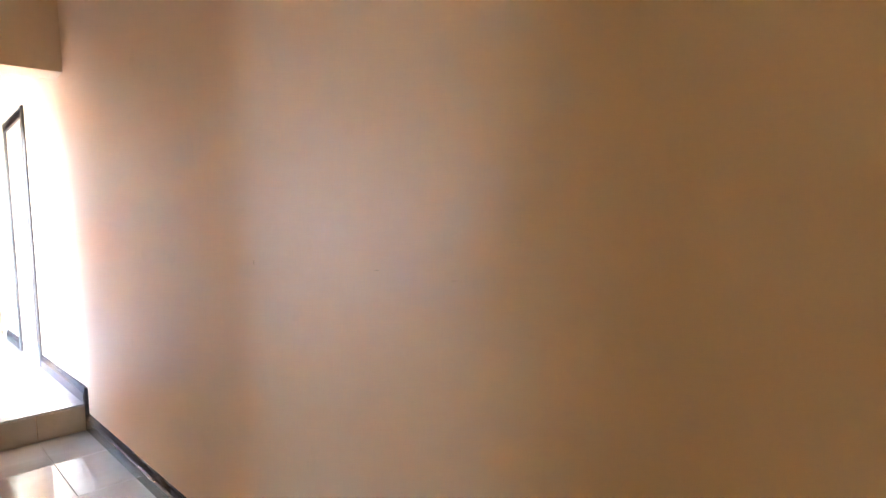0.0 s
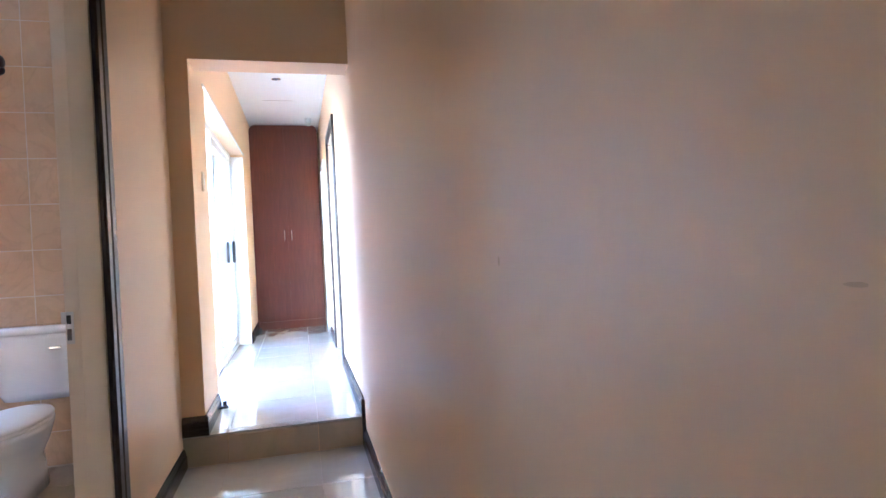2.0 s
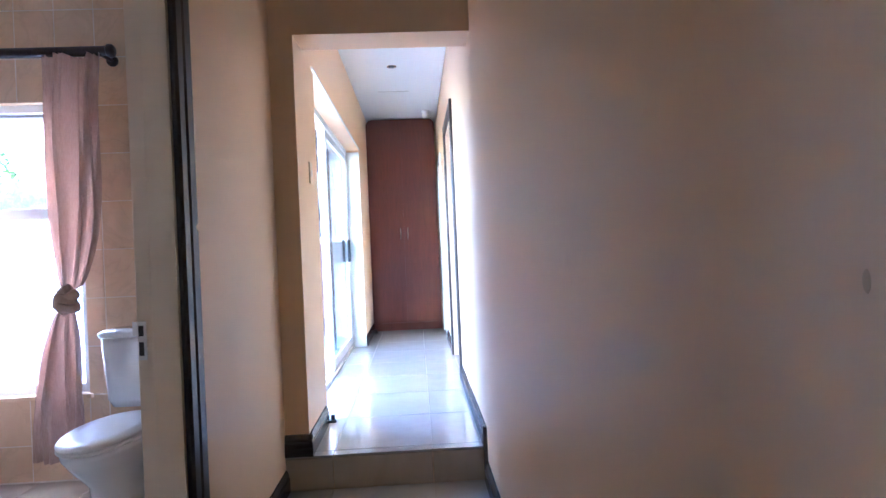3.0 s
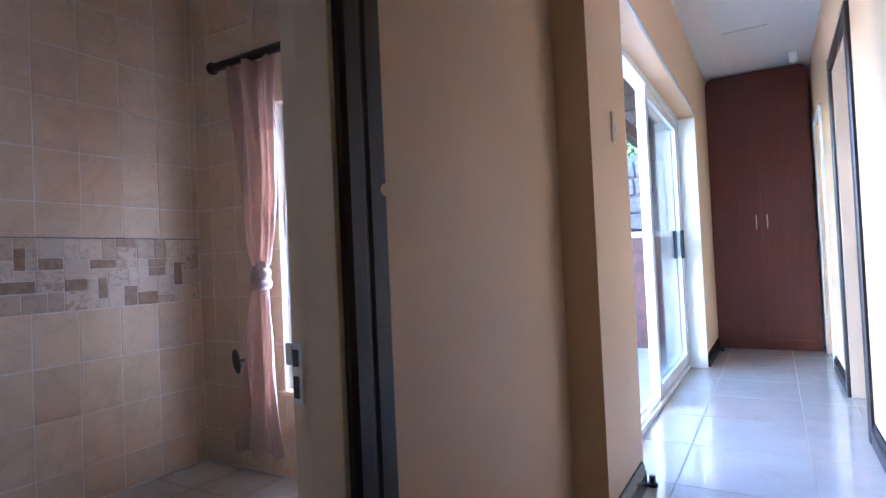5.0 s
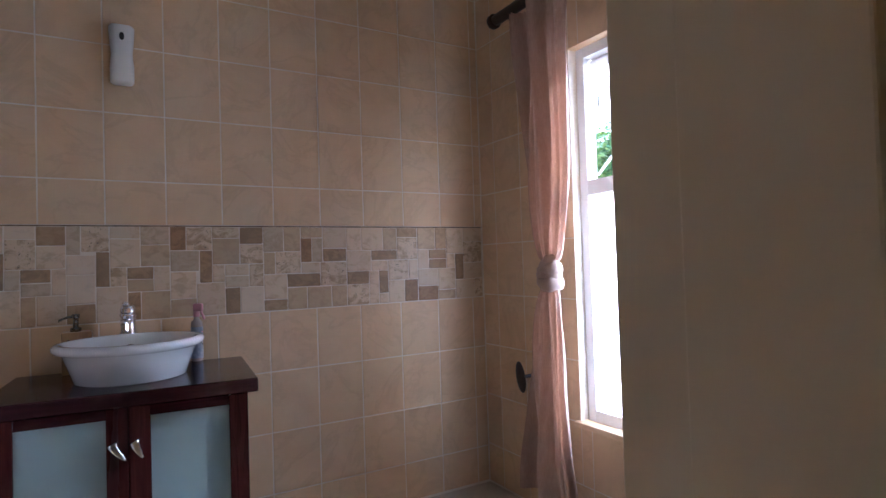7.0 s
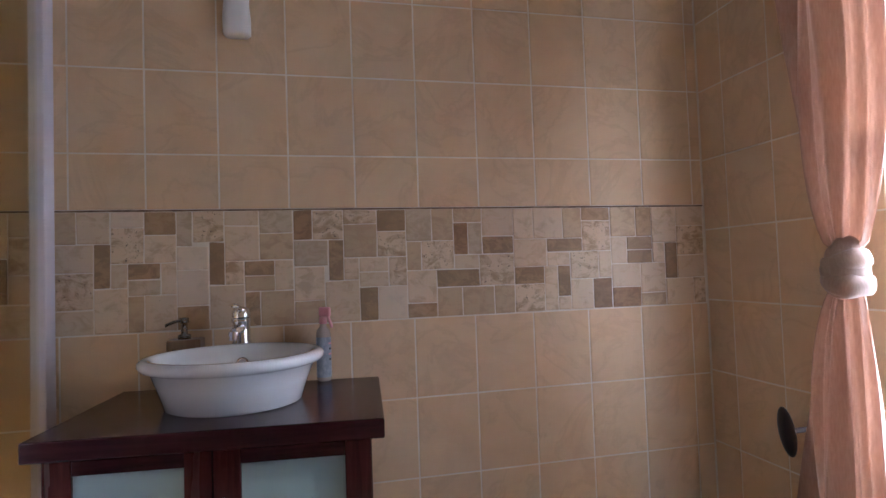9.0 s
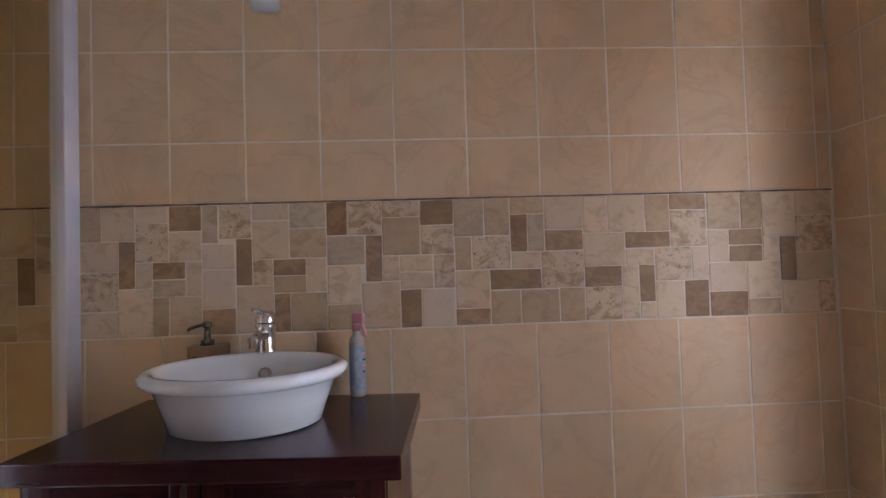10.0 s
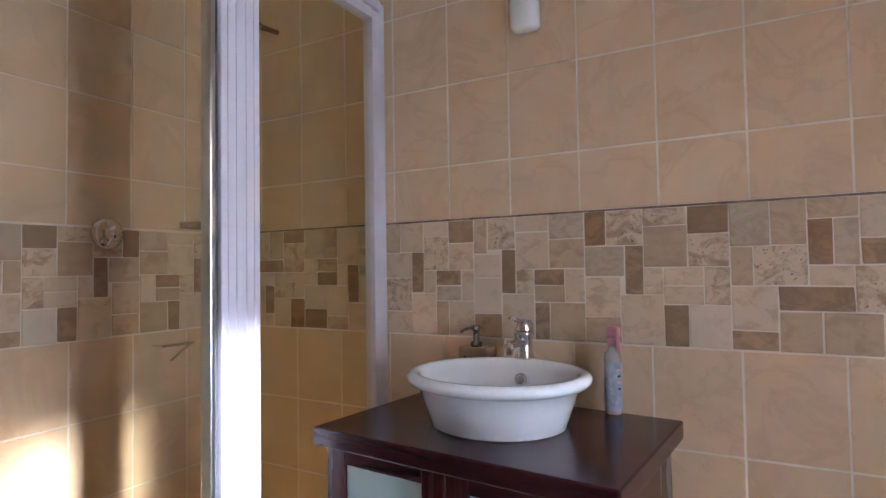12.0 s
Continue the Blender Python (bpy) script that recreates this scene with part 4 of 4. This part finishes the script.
part("label", lathe([(0.0285, 0.012), (0.0288, 0.014), (0.0288, 0.132), (0.0285, 0.134)], 24), M_LABEL, spray, "pale blue printed label", True)
for k, w in enumerate((0.016, 0.012, 0.018, 0.010)):
    part("print_bar", box(0.0285, 0.0294, -w / 2, w / 2, 0.112 - 0.016 * k, 0.117 - 0.016 * k), M_BLACK if k % 2 else M_PINK, spray)
part("collar", lathe([(0.0145, 0.174), (0.0155, 0.178), (0.0155, 0.194), (0.0, 0.196)], 20), M_PINK, spray, smooth=True)
part("trigger_head", box(-0.016, 0.034, -0.009, 0.009, 0.196, 0.226, 0.006), M_PINK, spray, "pink trigger head")
tg = part("trigger", box(-0.004, 0.004, -0.007, 0.007, -0.042, 0.0, 0.003), M_PINK, spray)
tg.matrix_local = pose(0.022, 0, 0.200, 0, -28)
spray.rotation_euler = (0, 0, radians(55))
spray.scale = (0.78, 0.78, 1.0)

disp = thing("air_freshener", "white plastic air freshener dispenser mounted on the tiles", "air freshener", at=(XB + 0.001, 2.686, 2.004))
rings = []
for z, w, dpt in ((-0.114, 0.024, 0.034), (-0.111, 0.034, 0.043), (-0.103, 0.041, 0.050), (-0.05, 0.041, 0.058), (0.0, 0.036, 0.056), (0.055, 0.041, 0.054), (0.105, 0.044, 0.046), (0.114, 0.038, 0.036)):
    rings.append([(0.0, -w, z), (dpt * 0.55, -w, z), (dpt * 0.88, -w * 0.82, z), (dpt, -w * 0.45, z), (dpt, w * 0.45, z), (dpt * 0.88, w * 0.82, z), (dpt * 0.55, w, z), (0.0, w, z)])
part("case", loft(rings), M_PLASTIC, disp, smooth=True)
sl = part("nozzle_slot", lathe([(0.0, 0.0025), (0.010, 0.002), (0.011, 0.0)], 18, 1.5, 0.8), M_BLACK, disp)
sl.matrix_local = pose(0.0525, 0, 0.062, 0, 90)
part("light", lathe([(0.0, 0.002), (0.003, 0.0)], 10), M_BLACK, disp).matrix_local = pose(0.050, 0, -0.09, 0, 90)

# ---- shower ----
YG = 2.15
shw = thing("shower_screen", "white framed shower screen of bronze-tinted glass", "shower screen", at=(0, 0, 0))
for nm, x0, x1, y0, y1, z0, z1, m in (
    ("wall_channel", XB + 0.001, -2.755, YG - 0.016, YG + 0.016, 0.10, 2.10, M_LILAC), ("stile", -2.755, -2.715, YG - 0.020, YG + 0.020, 0.10, 2.06, M_LILAC),
    ("post", -2.228, -2.11, YG - 0.022, YG + 0.022, 0.10, 2.10, M_LILAC), ("seal", -2.1095, -2.098, YG - 0.012, YG + 0.012, 0.10, 2.06, M_SEAL), ("door_stile", -2.0975, -2.083, YG - 0.018, YG + 0.018, 0.10, 2.06, M_STEEL),
    ("top_rail", -2.715, -2.228, YG - 0.02, YG + 0.02, 2.03, 2.065, M_LILAC), ("head_rail", -2.755, -2.228, YG - 0.026, YG + 0.026, 2.066, 2.10, M_LILAC), ("bottom_rail", -2.715, -2.228, YG - 0.02, YG + 0.02, 0.10, 0.14, M_LILAC),
    ("head_rail", -2.11, -1.40, YG - 0.026, YG + 0.026, 2.066, 2.10, M_LILAC), ("end_post", -1.44, -1.40, YG - 0.022, YG + 0.022, 0.10, 2.065, M_LILAC),
    ("bottom_rail", -2.083, -1.44, YG - 0.015, YG + 0.015, 0.10, 0.135, M_LILAC)):
    part(nm, box(x0, x1, y0, y1, z0, z1, 0.003), m, shw)
for x in (-2.21, -2.185, -2.155, -2.13):
    part("post_rib", box(x - 0.002, x + 0.002, YG + 0.022, YG + 0.0245, 0.11, 2.09), M_LILAC, shw)
g1 = part("fixed_pane", box(-2.72, -2.225, YG - 0.003, YG + 0.003, 0.135, 2.035), M_SHGLASS, shw, "bronze-tinted glass")
g2 = part("door_pane", box(-2.085, -1.435, YG - 0.003, YG + 0.003, 0.13, 2.064), M_SHGLASS2, shw, "clear glass shower door")
g3 = part("return_pane", box(-1.423, -1.417, YSH + 0.002, YG - 0.024, 0.10, 2.064), M_SHGLASS, shw, "tinted glass return panel")
kn = part("knob", lathe([(0.0, 0.05), (0.016, 0.05), (0.024, 0.042), (0.024, 0.024), (0.010, 0.014), (0.010, 0.0), (0.0, 0.0)], 8), M_CHROME, shw, "faceted chrome knob")
kn.matrix_local = pose(-1.575, YG + 0.004, 1.185, -90)
kerb = tagged(part("shower_kerb", box(XB + 0.001, -1.39, YG - 0.06, YG + 0.05, 0.002, 0.099, 0.006), M_STONE), "low travertine kerb under the shower screen", "kerb", kind="structure")

mix = thing("shower_mixer", "round chrome shower mixer on the tiled wall", "shower mixer", at=(-2.305, YSH + 0.004, 1.325))
mp = part("plate", lathe([(0.0, 0.012), (0.040, 0.012), (0.052, 0.006), (0.054, 0.0)], 32), M_CHROME, mix, smooth=True)
mp.matrix_local = pose(0, 0, 0, -90)
mk = part("knob", lathe([(0.0, 0.058), (0.022, 0.056), (0.026, 0.048), (0.026, 0.012)], 24), M_CHROME, mix, smooth=True)
mk.matrix_local = pose(0, 0, 0, -90)
part("lever", rod((0, 0.045, 0), (0.030, 0.058, -0.045), 0.006, 10, 0.004), M_CHROME, mix)
hd = thing("overhead_shower", "small aged brass overhead shower on a wall arm", "shower", at=(XB + 0.002, 1.66, 2.12))
M_AGED = mat("aged_brass", (0.16, 0.10, 0.05), 0.4, 1.0)
part("arm", rod((0, 0, 0), (0.10, 0, -0.01), 0.010, 12), M_AGED, hd)
part("rose", rod((0.09, 0, 0.0), (0.14, 0, -0.07), 0.012, 20, 0.036), M_AGED, hd)
shelf = thing("corner_shelf", "small brown stone corner shelf in the shower", "shelf", at=(XB + 0.004, YSH + 0.004, 1.358))
bm = bmesh.new()
f = bm.faces.new([bm.verts.new((0, 0, 0))] + [bm.verts.new((0.21 * math.cos(radians(a)), 0.21 * math.sin(radians(a)), 0)) for a in range(0, 91, 10)])
r2 = bmesh.ops.extrude_face_region(bm, geom=[f])
bmesh.ops.translate(bm, vec=(0, 0, 0.022), verts=[e for e in r2["geom"] if isinstance(e, bmesh.types.BMVert)])
part("slab", bm, M_STONE_D, shelf)
barh = thing("soap_rack", "chrome wire soap rack in the shower", "soap rack", at=(-2.53, YSH + 0.004, 0.93))
bmq = rod((-0.06, 0.06, 0), (0.06, 0.06, 0), 0.005, 10)
rod((-0.06, 0, 0), (-0.06, 0.06, 0), 0.005, 10, bm=bmq)
rod((0.06, 0, 0), (0.06, 0.06, 0), 0.005, 10, bm=bmq)
part("bar", bmq, M_CHROME, barh)
bmq = rod((-0.055, 0.055, 0), (0.03, 0.055, -0.055), 0.004, 8)
part("brace", bmq, M_CHROME, barh)

# ---- outside ----
M_PATIO = mat("pale_patio_tile", (0.50, 0.47, 0.42), 0.45)
paint(M_PATIO, ramp(M_PATIO, tex_noise(M_PATIO, 3, 6, 0.6), [(0.3, (0.26, 0.25, 0.23)), (0.7, (0.34, 0.33, 0.31))]))
M_GROUND = mat("dry_lawn", (0.12, 0.13, 0.05), 0.9)
paint(M_GROUND, ramp(M_GROUND, tex_noise(M_GROUND, 2, 8, 0.7), [(0.3, (0.08, 0.10, 0.035)), (0.7, (0.18, 0.16, 0.07))]))
bump(M_GROUND, tex_noise(M_GROUND, 40, 4), 0.6, 0.03)
M_ROCK = mat("grey_garden_stone", (0.13, 0.125, 0.12), 0.8)
paint(M_ROCK, ramp(M_ROCK, tex_noise(M_ROCK, 9, 7, 0.65, 0.4, seeded=True), [(0.3, (0.07, 0.068, 0.07)), (0.7, (0.17, 0.16, 0.15))]))
bump(M_ROCK, tex_noise(M_ROCK, 14, 6, seeded=True), 0.6, 0.02)
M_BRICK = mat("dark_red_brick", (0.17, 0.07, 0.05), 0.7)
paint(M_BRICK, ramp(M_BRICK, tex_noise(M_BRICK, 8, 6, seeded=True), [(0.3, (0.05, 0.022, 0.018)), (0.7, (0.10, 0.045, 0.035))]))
M_LEAF = mat("garden_leaf", (0.07, 0.13, 0.035), 0.5)
lt = M_LEAF.node_tree.nodes.new("ShaderNodeNewGeometry")
paint(M_LEAF, ramp(M_LEAF, lt.outputs["Random Per Island"], [(0.0, (0.03, 0.075, 0.02)), (0.6, (0.08, 0.15, 0.035)), (1.0, (0.17, 0.22, 0.05))]))
bsdf(M_LEAF).inputs["Subsurface Weight"].default_value = 0.0
M_BARK = mat("bark", (0.10, 0.07, 0.05), 0.9)
bump(M_BARK, tex_noise(M_BARK, 25, 6, 0.6, 0.5, (1, 1, 0.3)), 0.8, 0.02)
M_ROOF = mat("dark_timber_roof", (0.07, 0.045, 0.035), 0.7)
paint(M_ROOF, ramp(M_ROOF, tex_noise(M_ROOF, 6, 6, 0.6, 0.4, (6, 0.5, 6)), [(0.3, (0.045, 0.03, 0.024)), (0.7, (0.10, 0.065, 0.045))]))

ground = slab("ground", M_GROUND, "z", -0.4, -0.21, -400, 400, -400, 400, (), "dry grass garden ground reaching the horizon", "ground")
patio = slab("patio_base", M_PATIO, "z", -0.21, 0.135, -7.5, XO - 0.001, YW + 0.141, 8.3, (), "pale tiled patio slab", "patio")
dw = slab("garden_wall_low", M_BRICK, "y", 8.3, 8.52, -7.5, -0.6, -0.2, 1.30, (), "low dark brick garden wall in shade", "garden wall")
tagged(part("wall_coping", box(-7.5, -0.6, 8.26, 8.56, 1.30, 1.36, 0.01), M_OUT), "pale coping on the low garden wall", "coping", kind="structure")
bk = tagged(slab("garden_wall_stone", M_ROCK, "y", 10.2, 10.5, -9.5, 3.0, -0.2, 2.5, ()), "rough grey stone retaining wall", "garden wall", kind="structure")
rng = random.Random(5)
zc = 1.0
while zc < 2.4:
    hgt = rng.uniform(0.16, 0.26)
    xc = -3.6
    while xc < -0.3:
        wdt = rng.uniform(0.25, 0.5)
        bm = box(-wdt / 2 + 0.012, wdt / 2 - 0.012, -0.05, 0.02, -hgt / 2 + 0.01, hgt / 2 - 0.01, 0.025, 2)
        for v in bm.verts:
            v.co += Vector((noise.noise(v.co * 6 + Vector((xc, zc, 0))), noise.noise(v.co * 5 + Vector((zc, xc, 3))), noise.noise(v.co * 6))) * 0.018
        part("stone", bm, M_ROCK, bk).location = (xc + wdt / 2, 10.19, zc + hgt / 2)
        xc += wdt
    zc += hgt
pale = slab("boundary_wall", M_OUT, "y", 9.2, 9.4, -14.0, -4.6, -0.3, 1.85, (), "pale plastered boundary wall", "garden wall")
tagged(part("boundary_coping", box(-14.0, -4.55, 9.12, 9.48, 1.85, 1.93, 0.012), M_OUT), "pale coping on the boundary wall", "coping", kind="structure")

ver = thing("verandah_roof", "dark timber verandah roof over the patio", "roof", at=(0, 0, 0))
part("deck", box(-1.05, XO - 0.002, YW + 0.16, 10.1, 2.62, 2.68), M_ROOF, ver)
for k in range(10):
    y = YW + 0.2 + 0.6 * k
    part("rafter", box(-1.11, XO - 0.002, y, y + 0.07, 2.48, 2.62, 0.006), M_ROOF, ver)
part("beam", box(-1.05, -0.95, YW + 0.16, 10.1, 2.34, 2.48, 0.006), M_ROOF, ver)
part("post", box(-1.05, -0.94, 9.98, 10.09, -0.2, 2.34, 0.008), M_ROOF, ver)


def leaf_cloud(rng, centre, size, count, leaf):
    """Many small bent leaves in an uneven cloud of lumps."""
    verts, faces = [], []
    lumps = [(Vector((rng.uniform(-1, 1) * size[0], rng.uniform(-1, 1) * size[1], rng.uniform(-0.7, 1) * size[2])), rng.uniform(0.28, 0.55)) for _ in range(14)]
    for _ in range(count):
        c, r = rng.choice(lumps)
        d = Vector((rng.gauss(0, 1), rng.gauss(0, 1), rng.gauss(0, 1))).normalized() * r * (rng.random() ** 0.4)
        p = Vector(centre) + c * 0.75 + Vector((d.x * size[0], d.y * size[1], d.z * size[2]))
        t = Vector((rng.gauss(0, 1), rng.gauss(0, 1), rng.gauss(0, 0.6) - 0.2)).normalized()
        s = t.cross(Vector((rng.gauss(0, 1), rng.gauss(0, 1), rng.gauss(0, 1)))).normalized()
        ln, wd = leaf * rng.uniform(0.7, 1.4), leaf * rng.uniform(0.25, 0.42)
        b0 = len(verts)
        n = t.cross(s) * ln * 0.12
        verts += [p, p + t * ln * 0.5 + s * wd + n, p + t * ln, p + t * ln * 0.5 - s * wd + n]
        faces += [(b0, b0 + 1, b0 + 2, b0 + 3)]
    me = bpy.data.meshes.new("crown")
    me.from_pydata(verts, [], faces)
    me.materials.append(M_LEAF)
    return me


def tree(name, x, y, z, height, size, seed, label, count=5200, leaf=0.10):
    t = thing(name, label, "tree" if name == "tree" else "shrub", at=(x, y, z))
    rng = random.Random(seed)
    bm = bmesh.new()
    rod((0, 0, 0), (0.05, 0.03, height * 0.6), 0.09 * height / 3, 10, 0.05 * height / 3, bm=bm)
    for k in range(7):
        a = k * 0.9 + rng.random()
        rod((0.03, 0.02, height * (0.35 + 0.03 * k)), (size[0] * 0.7 * math.cos(a), size[1] * 0.7 * math.sin(a), height * rng.uniform(0.6, 0.95)), 0.03, 6, 0.010, bm=bm)
    part("trunk", bm, M_BARK, t)
    cr = new("crown", leaf_cloud(rng, (0, 0, height * 0.72), size, count, leaf))
    cr.parent = t
    return t


tree("tree", -9.4, 12.6, -0.21, 4.3, (1.7, 1.0, 1.3), 2, "leafy dark green garden tree behind the wall", 11000)
tree("tree", -11.0, 13.0, -0.21, 4.5, (1.8, 1.1, 1.4), 7, "leafy dark green garden tree behind the wall", 9000)
tree("tree", -6.4, 13.4, -0.21, 3.6, (1.4, 0.9, 1.1), 11, "broad leafy green garden tree", 7000)
# trees added in place of a dark roof, to block the sky's glow
for k, (x, y, h) in enumerate(((-2.85, 12.4, 5.4), (-4.3, 12.9, 5.8), (-5.9, 12.6, 5.2))):
    tree("tree", x, y, -0.21, h, (1.0, 0.9, 1.9), 40 + k, "tall dense dark green tree added behind the stone wall to cover bright sky", 9000, 0.15)
for k, (x, y, s) in enumerate(((-2.6, 10.9, 0.55), (-1.5, 11.0, 0.5), (-0.5, 10.9, 0.5), (-3.6, 10.95, 0.6))):
    tree("shrub", x, y, 1.5, 1.35, (s * 1.2, s * 0.7, s * 0.8), 20 + k, "sunlit green shrub above the stone wall", 2600, 0.09)

# ---- bathroom wall tiles, laid last ----
TP, TH = 0.2106, 0.2626
BAND0, BAND1 = 0.978, 1.343


def frame_on(wall):
    """Maps (along, height) on a wall to the pose of a tile there."""
    if wall == "back":
        return lambda u, z: Matrix.Translation((XB, u, z)) @ Matrix(((0, 0, 1, 0), (1, 0, 0, 0), (0, 1, 0, 0), (0, 0, 0, 1)))
    if wall == "window":
        return lambda u, z: Matrix.Translation((u, YW, z)) @ Matrix(((-1, 0, 0, 0), (0, 0, -1, 0), (0, 1, 0, 0), (0, 0, 0, 1)))
    return lambda u, z: Matrix.Translation((u, YSH, z)) @ Matrix(((1, 0, 0, 0), (0, 0, 1, 0), (0, 1, 0, 0), (0, 0, 0, 1)))


def wall_tiles(parent, wall, u0, u1, z0, z1, ju, jz, holes=()):
    at = frame_on(wall)
    rng = random.Random(len(TILE_MESHES))
    for a, b in cuts(u0, u1, ju, TP):
        for c, d in cuts(z0, z1, jz, TH):
            spans = [(a, b, c, d)]
            for h0, h1, k0, k1 in holes:
                out = []
                for p, q, r, s in spans:
                    if q <= h0 or p >= h1 or s <= k0 or r >= k1:
                        out.append((p, q, r, s))
                        continue
                    if p < h0:
                        out.append((p, h0, r, s))
                    if q > h1:
                        out.append((h1, q, r, s))
                    if r < k0:
                        out.append((max(p, h0), min(q, h1), r, k0))
                    if s > k1:
                        out.append((max(p, h0), min(q, h1), k1, s))
                spans = out
            for p, q, r, s in spans:
                if q - p > 0.012 and s - r > 0.012:
                    m = at((p + q) / 2, (r + s) / 2) @ pose(0, 0, rng.uniform(-0.0006, 0.0006), rng.uniform(-0.12, 0.12), rng.uniform(-0.12, 0.12))
                    lay("wall_tile", M_TILE, parent, m, q - p - 0.005, s - r - 0.005, 0.006, 0.001)


# sheets of mosaic: each stone is left, right, top, bottom on a grid of 30, and its tone
SHEETS = (
    "0608M 6e08L em04P em4dT 0a8fL ae8jD mu06B mu6dL 0afoT 0aouL aijuL eidjL iqdhD iqhlG qudlL imluM muluL",
    "0409G 4c08T 089fP 08foP 08ouB 8c8jD cl04L cl4dL lu06G lu6dM chdjT 8hjuL hpdhD hphlM hlluD luluM pudlL",
    "0508W 5d08T dm04T dm4dM mu06D mu6dT 098fG 9d8jD 08foL 08ouM 8hjuL dhdjL hpdhL hphlL pudlT hmluD muluP",
    "0709G 7d09M dl04M 049hM 4d9hT dh4dW hl4dG lu08L lu8dD dkdhL 08hqL 8khmD kudmT 08quB 8fmuM fomuM oumuM",
    "0609L 6f09L fl09M lu04B lu4dT 0a9hL al9dD ahdhL hqdlT qudlL 09hmD 9dhuL dhhqD dhquL 09muT holuL ouluW",
    "0809M 8d09B dl0bL 059hL 5d9dB 5ddhD dhbhL hlbmD lu06L lu6fT lufmL 09hoL 9hhqL 09ouW 9hquM hqmuL qumuT",
)
TONES = {"W": M_STONE_W, "L": M_STONE_L, "M": M_STONE, "P": M_STONE_P, "T": M_STONE_T, "G": M_STONE_G, "B": M_STONE_B, "D": M_STONE_D}


def stone_piece(w, h, seed):
    """A tumbled stone: rounded, slightly crooked outline and a soft edge."""
    rng = random.Random(seed)
    bm = bmesh.new()
    out = []
    for (cx, cy), a0 in zip(((1, 1), (-1, 1), (-1, -1), (1, -1)), (0, 90, 180, 270)):
        r = rng.uniform(0.0012, 0.003)
        jx, jy = rng.uniform(-0.0012, 0.0012), rng.uniform(-0.0012, 0.0012)
        for a in (a0, a0 + 45, a0 + 90):
            out.append((cx * (w / 2 - r) + jx + r * math.cos(radians(a)), cy * (h / 2 - r) + jy + r * math.sin(radians(a))))
    rings = []
    for z, k in ((-0.008, 1.0), (-0.0015, 1.0), (0.0, 1 - 0.0022 / max(w, h) * 2)):
        rings.append([bm.verts.new((x * k, y * k, z)) for x, y in out])
    for a, b2 in zip(rings, rings[1:]):
        for k in range(12):
            bm.faces.new((a[k], a[(k + 1) % 12], b2[(k + 1) % 12], b2[k]))
    bm.faces.new(rings[2])
    return bm


def mosaic(parent, wall, edges, first, lo, hi):
    """Sheets side by side between the given edges; stones outside lo to hi are cut."""
    at, digits = frame_on(wall), "0123456789abcdefghijklmnopqrstuvwxyz"
    rng = random.Random(first * 7 + len(edges))
    for k, (e0, e1) in enumerate(zip(edges, edges[1:])):
        for n, code in enumerate(SHEETS[(first + k) % 6].split()):
            l, r, t, b = (digits.index(ch) / 30 for ch in code[:4])
            ends = (e0 + (e1 - e0) * l, e0 + (e1 - e0) * r)
            u0, u1 = max(ends[0], lo), min(ends[1], hi)
            if u1 - u0 < 0.008:
                continue
            z1, z0 = BAND1 - (BAND1 - BAND0) * t, BAND1 - (BAND1 - BAND0) * b
            me = mesh_of("stone", stone_piece(u1 - u0 - 0.003, z1 - z0 - 0.003, n + 31 * k), TONES[code[4]])
            ob = new("stone", me)
            ob.parent = parent
            ob.matrix_local = at((u0 + u1) / 2, (z0 + z1) / 2) @ pose(0, 0, rng.uniform(0.0, 0.0018), rng.uniform(-0.3, 0.3), rng.uniform(-0.3, 0.3))


# dark browns stand in for the shadow line under the upper tiles
M_SHADE_LINE = mat("painted_shade_line", (0.16, 0.10, 0.06), 0.9)
paint(M_SHADE_LINE, ramp(M_SHADE_LINE, tex_noise(M_SHADE_LINE, 14, 6, 0.7), [(0.35, (0.10, 0.06, 0.04)), (0.7, (0.40, 0.29, 0.19))]))
tl_back = tagged(new("wall_tiles_back"), "beige glazed wall tiles with a travertine mosaic band", "wall tiles", kind="structure")
tl_win = tagged(new("wall_tiles_window"), "beige glazed wall tiles round the bathroom window", "wall tiles", kind="structure")
tl_shw = tagged(new("wall_tiles_shower"), "beige glazed shower tiles with a travertine mosaic band", "wall tiles", kind="structure")
wall_tiles(tl_back, "back", YSH, YW, 0.006, BAND0 - 0.001, 3.227, BAND0 - 0.001)
wall_tiles(tl_back, "back", YSH, YW, BAND1 + 0.004, CEIL, 3.253, 1.519)
wall_tiles(tl_win, "window", XB + 0.003, XIN - 0.002, 0.006, CEIL, -2.66, 1.515, [(WX0, WX1, WZ0 - 0.02, WZ1)])
wall_tiles(tl_shw, "shower", XB + 0.003, XIN - 0.002, 0.006, BAND0 - 0.001, -2.40, BAND0 - 0.001)
wall_tiles(tl_shw, "shower", XB + 0.003, XIN - 0.002, BAND1 + 0.004, CEIL, -2.39, 1.519)
mosaic(tl_back, "back", (1.07, 1.43, 1.79, 2.152, 2.495, 2.841, 3.206, 3.584, 3.957, 4.345), 3, YSH + 0.002, YW - 0.003)
mosaic(tl_shw, "shower", [XB + 0.004 + 0.3645 * k for k in range(5)], 1, XB + 0.005, -1.40)
# strip that paints the shadow along the mosaic's top edge
part("joint_filler", box(XB - 0.001, XB + 0.0025, YSH + 0.01, YW - 0.004, BAND1 - 0.001, BAND1 + 0.0045), M_SHADE_LINE, tl_back, "thin strip above the mosaic, coloured dark for the shade under the tiles")
